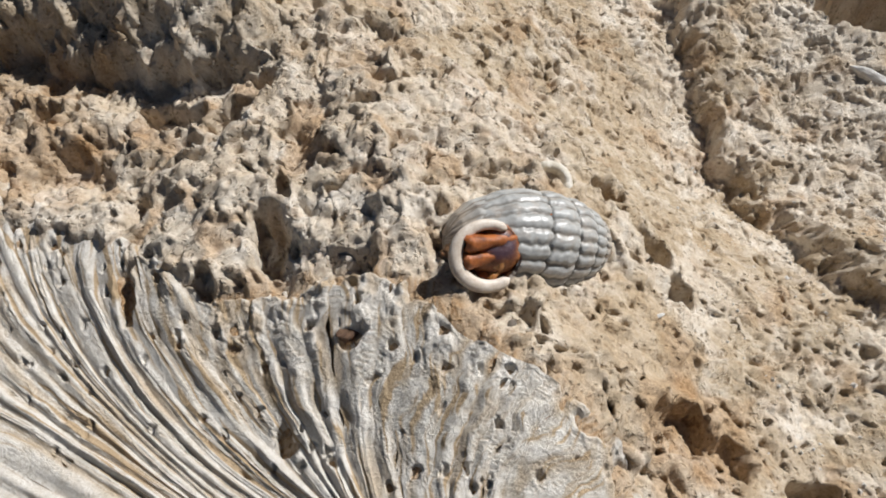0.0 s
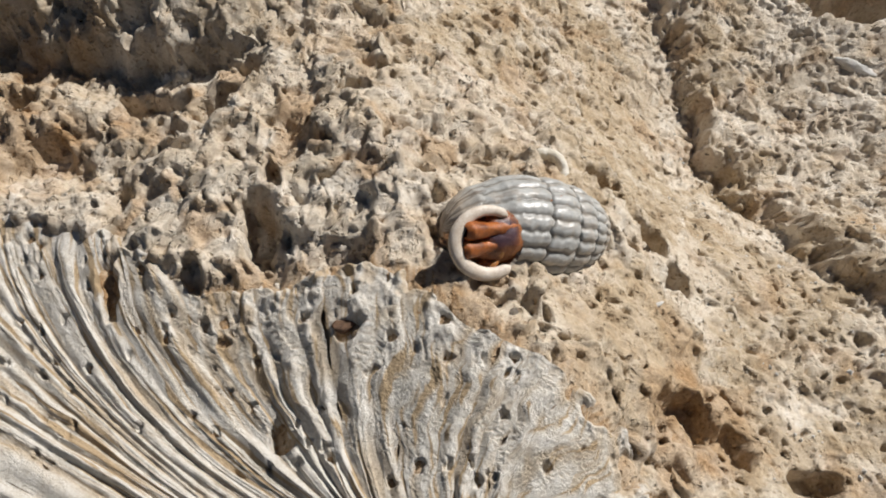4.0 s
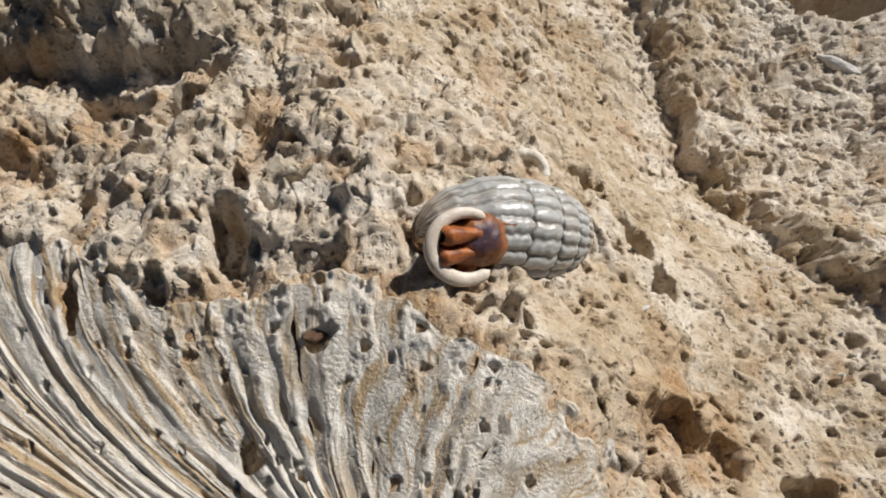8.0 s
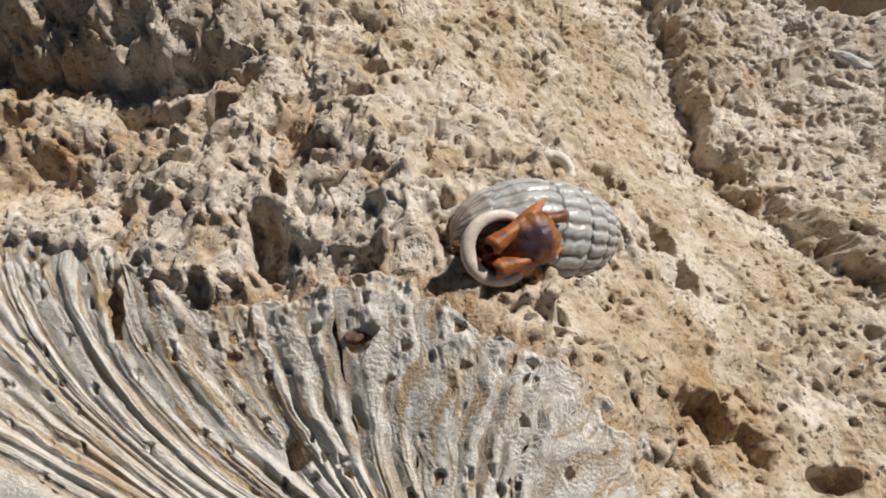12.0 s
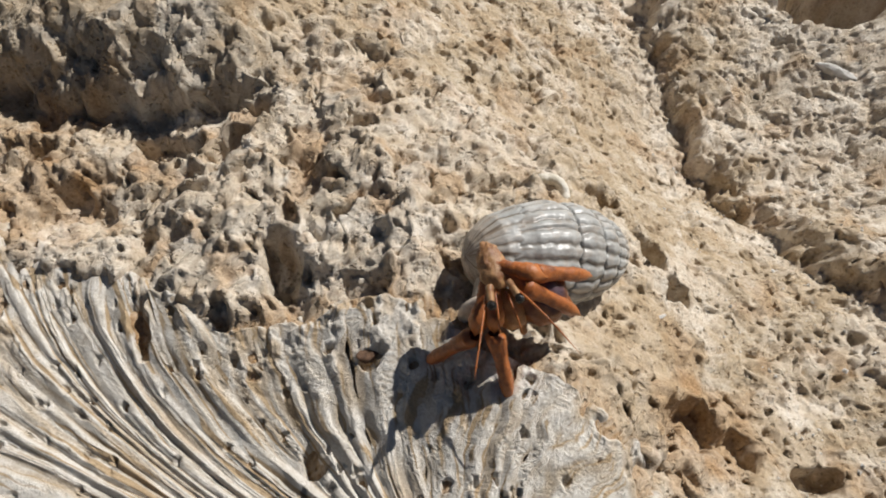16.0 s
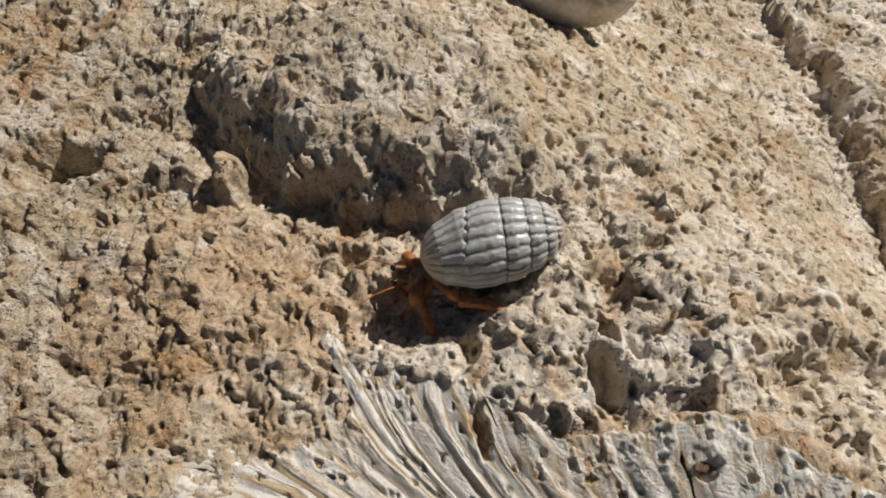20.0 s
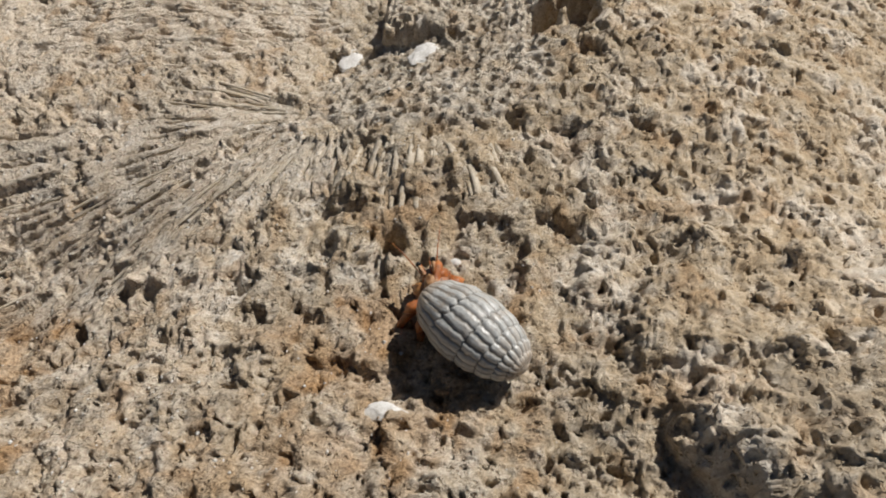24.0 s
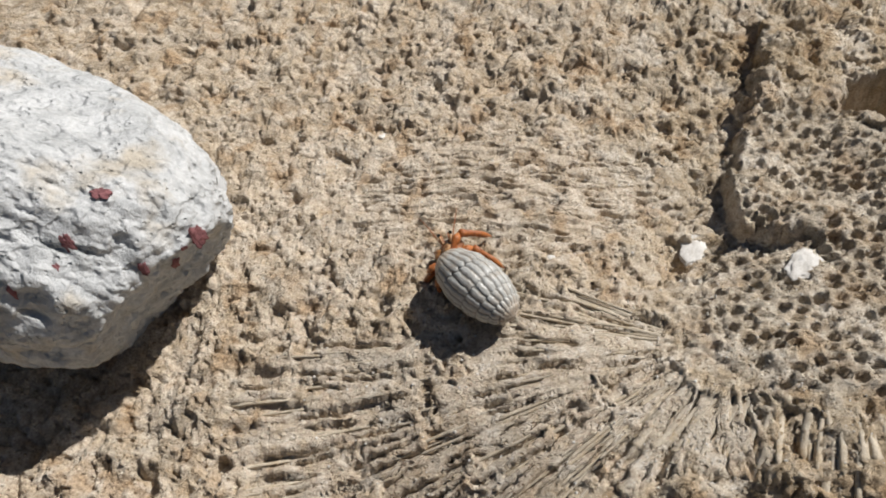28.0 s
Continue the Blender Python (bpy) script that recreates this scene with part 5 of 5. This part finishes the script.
    walk(crab_parts['la_lower'], [
        (0, pose(0.00860, -0.00500, -0.00500, 180.0, -39.6, 155.6)),
        (4.5, pose(0.00860, -0.00500, -0.00500, 180.0, -39.6, 155.6)),
        (8, pose(0.00860, -0.00500, -0.00500, 180.0, -39.6, 155.6)),
        (10, pose(0.00860, -0.00500, -0.00500, 180.0, -39.6, 155.6)),
        (11, pose(0.00860, -0.00500, -0.00500, 180.0, -39.6, 155.6)),
        (12.5, pose(0.00860, -0.00500, -0.00500, 180.0, -39.6, 155.6)),
        (14.5, pose(0.01116, -0.00616, -0.01211, 177.3, -6.4, -175.0)),
        (15, pose(0.00888, -0.00827, -0.01401, -169.2, -11.6, -140.4)),
        (15.5, pose(0.01017, -0.00260, -0.01356, -176.8, -1.6, -132.0)),
        (16, pose(0.01276, 0.00282, -0.01210, 177.5, 37.3, -116.6)),
        (16.5, pose(0.01508, 0.00343, -0.00734, 129.5, 47.1, -157.5)),
        (17, pose(0.01679, 0.00811, -0.01171, 141.6, 50.2, -148.7)),
        (17.5, pose(0.01382, -0.00115, -0.00969, -141.9, 72.3, -95.6)),
        (18, pose(0.01051, -0.00396, -0.01228, -96.8, 51.9, -91.4)),
        (18.5, pose(0.01889, -0.00544, -0.00548, -40.7, 35.4, -45.6)),
        (19, pose(0.01446, -0.00354, -0.00292, -52.9, 53.1, -37.8)),
        (19.5, pose(0.01250, 0.00300, -0.00520, 0.0, 48.6, 116.6)),
        (20, pose(0.01350, 0.00300, -0.00520, 0.0, 51.3, 99.5)),
        (20.5, pose(0.01250, 0.00300, -0.00520, 0.0, 48.6, 116.6)),
        (22.5, pose(0.01390, 0.00160, -0.00520, 0.0, 49.2, 60.5)),
        (23, pose(0.01250, 0.00160, -0.00520, 0.0, 51.4, 69.9)),
        (23.5, pose(0.01390, 0.00160, -0.00520, 0.0, 50.3, 60.5)),
        (24, pose(0.01250, 0.00160, -0.00520, 0.0, 53.4, 69.9)),
        (24.5, pose(0.01390, 0.00160, -0.00520, 0.0, 52.2, 60.5)),
        (25, pose(0.01250, 0.00160, -0.00520, 0.0, 55.2, 69.9)),
        (25.5, pose(0.01390, 0.00160, -0.00520, 0.0, 54.0, 60.5)),
        (26, pose(0.01250, 0.00160, -0.00520, 0.0, 56.9, 69.9)),
        (26.5, pose(0.01390, 0.00160, -0.00520, 0.0, 55.7, 60.5)),
        (27, pose(0.01250, 0.00160, -0.00520, 0.0, 58.4, 69.9)),
        (27.5, pose(0.01390, 0.00160, -0.00520, 0.0, 57.2, 60.5)),
        (28, pose(0.01250, 0.00160, -0.00520, 0.0, 59.8, 69.9)),
    ])
    walk(crab_parts['lb_upper'], [
        (0, pose(0.00400, -0.00200, -0.00250, -180.0, 4.9, -20.0)),
        (4.5, pose(0.00400, -0.00200, -0.00250, -180.0, 4.9, -20.0)),
        (8, pose(0.00400, -0.00200, -0.00250, -180.0, 4.9, -20.0)),
        (10, pose(0.00400, -0.00200, -0.00250, -180.0, 4.9, -20.0)),
        (11, pose(0.00400, -0.00200, -0.00250, -180.0, 4.9, -20.0)),
        (12.5, pose(0.00400, -0.00200, -0.00250, -180.0, 4.9, -20.0)),
        (14.5, pose(0.00956, -0.00182, -0.00612, -153.8, 31.0, -67.6)),
        (15, pose(0.00895, -0.00410, -0.00772, -151.4, 46.2, -87.7)),
        (15.5, pose(0.01132, 0.00055, -0.00914, -155.6, 34.3, -86.0)),
        (16, pose(0.01325, 0.00561, -0.00690, -140.2, 46.4, -73.5)),
        (16.5, pose(0.01349, 0.00213, -0.00469, -51.1, 88.4, 5.0)),
        (17, pose(0.01739, 0.00211, -0.00772, -94.5, 67.9, -51.6)),
        (17.5, pose(0.01245, -0.00015, -0.00360, -76.9, 38.0, -53.0)),
        (18, pose(0.00878, -0.00195, -0.00503, -74.9, 30.8, -83.3)),
        (18.5, pose(0.01367, -0.00168, -0.00154, -18.7, 7.5, -94.3)),
        (19, pose(0.01164, -0.00270, -0.00227, 5.2, 5.2, -123.5)),
        (19.5, pose(0.01020, 0.00120, -0.00440, 0.0, 8.5, 110.8)),
        (20, pose(0.01020, 0.00120, -0.00440, 0.0, 7.6, 123.4)),
        (20.5, pose(0.01020, 0.00120, -0.00440, 0.0, 8.5, 110.8)),
        (22.5, pose(0.00960, -0.00060, -0.00460, 0.0, 13.5, 114.1)),
        (23, pose(0.00960, -0.00060, -0.00460, 0.0, 14.7, 94.5)),
        (23.5, pose(0.00960, -0.00060, -0.00460, 0.0, 13.5, 114.1)),
        (24, pose(0.00960, -0.00060, -0.00460, 0.0, 14.7, 94.5)),
        (24.5, pose(0.00960, -0.00060, -0.00460, 0.0, 13.5, 114.1)),
        (25, pose(0.00960, -0.00060, -0.00460, 0.0, 14.7, 94.5)),
        (25.5, pose(0.00960, -0.00060, -0.00460, 0.0, 13.5, 114.1)),
        (26, pose(0.00960, -0.00060, -0.00460, 0.0, 14.7, 94.5)),
        (26.5, pose(0.00960, -0.00060, -0.00460, 0.0, 13.5, 114.1)),
        (27, pose(0.00960, -0.00060, -0.00460, 0.0, 14.7, 94.5)),
        (27.5, pose(0.00960, -0.00060, -0.00460, 0.0, 13.5, 114.1)),
        (28, pose(0.00960, -0.00060, -0.00460, 0.0, 14.7, 94.5)),
    ])
    walk(crab_parts['lb_lower'], [
        (0, pose(0.00760, -0.00520, -0.00460, 180.0, -37.4, 154.1)),
        (4.5, pose(0.00760, -0.00520, -0.00460, 180.0, -37.4, 154.1)),
        (8, pose(0.00760, -0.00520, -0.00460, 180.0, -37.4, 154.1)),
        (10, pose(0.00760, -0.00520, -0.00460, 180.0, -37.4, 154.1)),
        (11, pose(0.00760, -0.00520, -0.00460, 180.0, -37.4, 154.1)),
        (12.5, pose(0.00760, -0.00520, -0.00460, 180.0, -37.4, 154.1)),
        (14.5, pose(0.01272, -0.00448, -0.00830, -170.7, 8.5, -143.9)),
        (15, pose(0.00913, -0.00853, -0.01234, -158.9, -12.6, -108.2)),
        (15.5, pose(0.01172, -0.00297, -0.01272, -149.2, -27.4, -94.9)),
        (16, pose(0.01450, 0.00138, -0.01154, -111.8, -7.7, -78.3)),
        (16.5, pose(0.01366, 0.00214, -0.01109, -130.6, 46.3, -91.2)),
        (17, pose(0.01856, 0.00082, -0.01326, -80.8, 30.2, -60.7)),
        (17.5, pose(0.01517, -0.00376, -0.00712, -72.8, 27.3, -56.6)),
        (18, pose(0.00921, -0.00565, -0.00723, -74.8, 34.8, -77.1)),
        (18.5, pose(0.01286, -0.00746, -0.00201, -38.3, 29.0, -58.1)),
        (19, pose(0.00759, -0.00676, -0.00168, -46.6, 40.6, -67.2)),
        (19.5, pose(0.00830, 0.00620, -0.00520, 0.0, 25.0, 159.1)),
        (20, pose(0.00690, 0.00620, -0.00520, 0.0, 23.4, 160.6)),
        (20.5, pose(0.00830, 0.00620, -0.00520, 0.0, 25.0, 159.1)),
        (22.5, pose(0.00790, 0.00320, -0.00560, 0.0, 51.3, 133.7)),
        (23, pose(0.00930, 0.00320, -0.00560, 0.0, 58.7, 107.7)),
        (23.5, pose(0.00790, 0.00320, -0.00560, 0.0, 52.4, 133.7)),
        (24, pose(0.00930, 0.00320, -0.00560, 0.0, 60.6, 107.7)),
        (24.5, pose(0.00790, 0.00320, -0.00560, 0.0, 54.4, 133.7)),
        (25, pose(0.00930, 0.00320, -0.00560, 0.0, 62.3, 107.7)),
        (25.5, pose(0.00790, 0.00320, -0.00560, 0.0, 56.2, 133.7)),
        (26, pose(0.00930, 0.00320, -0.00560, 0.0, 63.8, 107.7)),
        (26.5, pose(0.00790, 0.00320, -0.00560, 0.0, 57.9, 133.7)),
        (27, pose(0.00930, 0.00320, -0.00560, 0.0, 65.2, 107.7)),
        (27.5, pose(0.00790, 0.00320, -0.00560, 0.0, 59.4, 133.7)),
        (28, pose(0.00930, 0.00320, -0.00560, 0.0, 66.5, 107.7)),
    ])
    walk(crab_parts['carapace'], [
        (0, pose(0.00920, -0.00140, -0.00120, 180.0, 5.5, 178.2)),
        (4.5, pose(0.00920, -0.00140, -0.00120, 180.0, 5.5, 178.2)),
        (8, pose(0.00920, -0.00140, -0.00120, 180.0, 5.5, 178.2)),
        (10, pose(0.00920, -0.00140, -0.00120, 180.0, 5.5, 178.2)),
        (11, pose(0.00920, -0.00140, -0.00120, 180.0, 5.5, 178.2)),
        (12.5, pose(0.00920, -0.00140, -0.00120, 180.0, 5.5, 178.2)),
        (14.5, pose(0.00956, -0.00182, -0.00612, 176.1, -0.1, -178.2)),
        (15, pose(0.00892, -0.00325, -0.00683, 172.9, -2.2, 179.6)),
        (15.5, pose(0.01132, 0.00055, -0.00914, 174.2, 31.2, -148.3)),
        (16, pose(0.01288, 0.00686, -0.00553, -179.6, 79.3, -114.0)),
        (16.5, pose(0.01344, 0.00212, -0.00292, 55.0, 50.1, 111.8)),
        (17, pose(0.01671, 0.00298, -0.00502, 48.3, 43.3, 105.3)),
        (17.5, pose(0.01245, -0.00015, -0.00360, 14.3, 66.6, 69.2)),
        (18, pose(0.00878, -0.00195, -0.00503, -23.2, 74.4, 6.2)),
        (18.5, pose(0.01368, -0.00153, -0.00152, -34.3, 19.4, -31.5)),
        (19, pose(0.01324, -0.00028, -0.00200, -34.1, 13.7, -48.0)),
        (19.5, pose(0.01150, -0.00050, -0.00450, 0.0, 12.5, -6.3)),
        (20, pose(0.01150, -0.00050, -0.00450, 0.0, 12.5, -6.3)),
        (20.5, pose(0.01150, -0.00050, -0.00450, 0.0, 12.5, -6.3)),
        (22.5, pose(0.01220, -0.00360, -0.00430, 0.0, 10.0, -32.0)),
        (23, pose(0.01220, -0.00360, -0.00430, 0.0, 10.0, -32.0)),
        (23.5, pose(0.01220, -0.00360, -0.00430, 0.0, 10.0, -32.0)),
        (24, pose(0.01220, -0.00360, -0.00430, 0.0, 10.0, -32.0)),
        (24.5, pose(0.01220, -0.00360, -0.00430, 0.0, 10.0, -32.0)),
        (25, pose(0.01220, -0.00360, -0.00430, 0.0, 10.0, -32.0)),
        (25.5, pose(0.01220, -0.00360, -0.00430, 0.0, 10.0, -32.0)),
        (26, pose(0.01220, -0.00360, -0.00430, 0.0, 10.0, -32.0)),
        (26.5, pose(0.01220, -0.00360, -0.00430, 0.0, 10.0, -32.0)),
        (27, pose(0.01220, -0.00360, -0.00430, 0.0, 10.0, -32.0)),
        (27.5, pose(0.01220, -0.00360, -0.00430, 0.0, 10.0, -32.0)),
        (28, pose(0.01220, -0.00360, -0.00430, 0.0, 10.0, -32.0)),
    ])
    walk(crab_parts['big_claw'], [
        (0, pose(0.00720, -0.00080, -0.00500, 180.0, 6.8, 174.6)),
        (4.5, pose(0.00706, -0.00085, -0.00518, 180.0, 8.4, 171.9)),
        (8, pose(0.00671, -0.00100, -0.00563, 180.0, 12.0, 165.8)),
        (10, pose(0.00600, -0.00160, -0.00680, -180.0, 16.3, 158.1)),
        (11, pose(0.00540, -0.00120, -0.00760, 180.0, 18.3, 154.2)),
        (12.5, pose(0.00520, -0.00060, -0.00760, 180.0, 19.9, 150.7)),
        (14.5, pose(0.00606, 0.00060, -0.01183, 168.5, 0.2, 161.5)),
        (15, pose(0.00583, -0.00072, -0.01238, 165.2, -2.8, 159.2)),
        (15.5, pose(0.00737, 0.00139, -0.01357, 164.3, 19.3, -168.3)),
        (16, pose(0.00701, 0.00530, -0.00867, 127.7, 31.7, -167.0)),
        (16.5, pose(0.01003, 0.00534, -0.00721, 96.1, 45.6, 167.1)),
        (17, pose(0.01346, 0.00643, -0.00855, 77.4, 37.3, 152.2)),
        (17.5, pose(0.01024, 0.00119, -0.00690, 76.3, 51.4, 148.3)),
        (18, pose(0.00678, -0.00172, -0.00999, 146.0, 85.3, 179.4)),
        (18.5, pose(0.01718, -0.00384, -0.00634, -36.1, 37.1, -22.1)),
        (19, pose(0.01521, -0.00159, -0.00627, -33.5, 40.0, -3.7)),
        (19.5, pose(0.01280, -0.00260, -0.00660, 0.0, 36.0, -14.0)),
        (20, pose(0.01280, -0.00260, -0.00660, 0.0, 36.0, -14.0)),
        (20.5, pose(0.01280, -0.00260, -0.00660, 0.0, 36.0, -14.0)),
        (22.5, pose(0.01350, -0.00560, -0.00670, 0.0, 32.0, -48.0)),
        (23, pose(0.01350, -0.00560, -0.00670, 0.0, 32.0, -44.0)),
        (23.5, pose(0.01350, -0.00560, -0.00670, 0.0, 32.0, -48.0)),
        (24, pose(0.01350, -0.00560, -0.00670, 0.0, 32.0, -44.0)),
        (24.5, pose(0.01350, -0.00560, -0.00670, 0.0, 32.0, -48.0)),
        (25, pose(0.01350, -0.00560, -0.00670, 0.0, 32.0, -44.0)),
        (25.5, pose(0.01350, -0.00560, -0.00670, 0.0, 32.0, -48.0)),
        (26, pose(0.01350, -0.00560, -0.00670, 0.0, 32.0, -44.0)),
        (26.5, pose(0.01350, -0.00560, -0.00670, 0.0, 32.0, -48.0)),
        (27, pose(0.01350, -0.00560, -0.00670, 0.0, 32.0, -44.0)),
        (27.5, pose(0.01350, -0.00560, -0.00670, 0.0, 32.0, -48.0)),
        (28, pose(0.01350, -0.00560, -0.00670, 0.0, 32.0, -44.0)),
    ])
    walk(crab_parts['small_claw'], [
        (0, pose(0.00590, -0.00100, -0.00540, 180.0, 11.3, -62.0)),
        (4.5, pose(0.00590, -0.00100, -0.00540, 180.0, 11.3, -62.0)),
        (8, pose(0.00590, -0.00100, -0.00540, 180.0, 11.3, -62.0)),
        (10, pose(0.00600, -0.00130, -0.00580, 180.0, 11.3, -85.0)),
        (11, pose(0.00610, -0.00200, -0.00620, 180.0, 11.3, -115.0)),
        (12.5, pose(0.00660, -0.00300, -0.00650, 180.0, 11.3, -150.0)),
        (14.5, pose(0.01059, -0.00380, -0.01018, 177.5, 18.6, -175.4)),
        (15, pose(0.01085, -0.00430, -0.01008, 172.6, 15.7, 177.2)),
        (15.5, pose(0.01072, -0.00104, -0.01314, 163.1, 35.0, -170.9)),
        (16, pose(0.01063, 0.00405, -0.00967, 156.5, 37.9, -135.9)),
        (16.5, pose(0.01111, 0.00295, -0.00875, 135.4, 68.8, -162.9)),
        (17, pose(0.01437, 0.00440, -0.01074, 84.6, 46.8, 157.3)),
        (17.5, pose(0.01155, -0.00102, -0.00877, 161.8, 80.4, -143.3)),
        (18, pose(0.00775, -0.00289, -0.01095, -126.3, 74.7, -102.1)),
        (18.5, pose(0.01861, -0.00561, -0.00616, -39.6, 36.7, -36.2)),
        (19, pose(0.01560, -0.00440, -0.00594, -45.3, 40.2, -45.5)),
        (19.5, pose(0.01280, 0.00160, -0.00660, 0.0, 36.0, 12.0)),
        (20, pose(0.01280, 0.00160, -0.00660, 0.0, 36.0, 12.0)),
        (20.5, pose(0.01280, 0.00160, -0.00660, 0.0, 36.0, 12.0)),
        (22.5, pose(0.01420, -0.00240, -0.00680, 0.0, 34.0, -10.0)),
        (23, pose(0.01420, -0.00240, -0.00680, 0.0, 34.0, -6.0)),
        (23.5, pose(0.01420, -0.00240, -0.00680, 0.0, 34.0, -10.0)),
        (24, pose(0.01420, -0.00240, -0.00680, 0.0, 34.0, -6.0)),
        (24.5, pose(0.01420, -0.00240, -0.00680, 0.0, 34.0, -10.0)),
        (25, pose(0.01420, -0.00240, -0.00680, 0.0, 34.0, -6.0)),
        (25.5, pose(0.01420, -0.00240, -0.00680, 0.0, 34.0, -10.0)),
        (26, pose(0.01420, -0.00240, -0.00680, 0.0, 34.0, -6.0)),
        (26.5, pose(0.01420, -0.00240, -0.00680, 0.0, 34.0, -10.0)),
        (27, pose(0.01420, -0.00240, -0.00680, 0.0, 34.0, -6.0)),
        (27.5, pose(0.01420, -0.00240, -0.00680, 0.0, 34.0, -10.0)),
        (28, pose(0.01420, -0.00240, -0.00680, 0.0, 34.0, -6.0)),
    ])


motions()
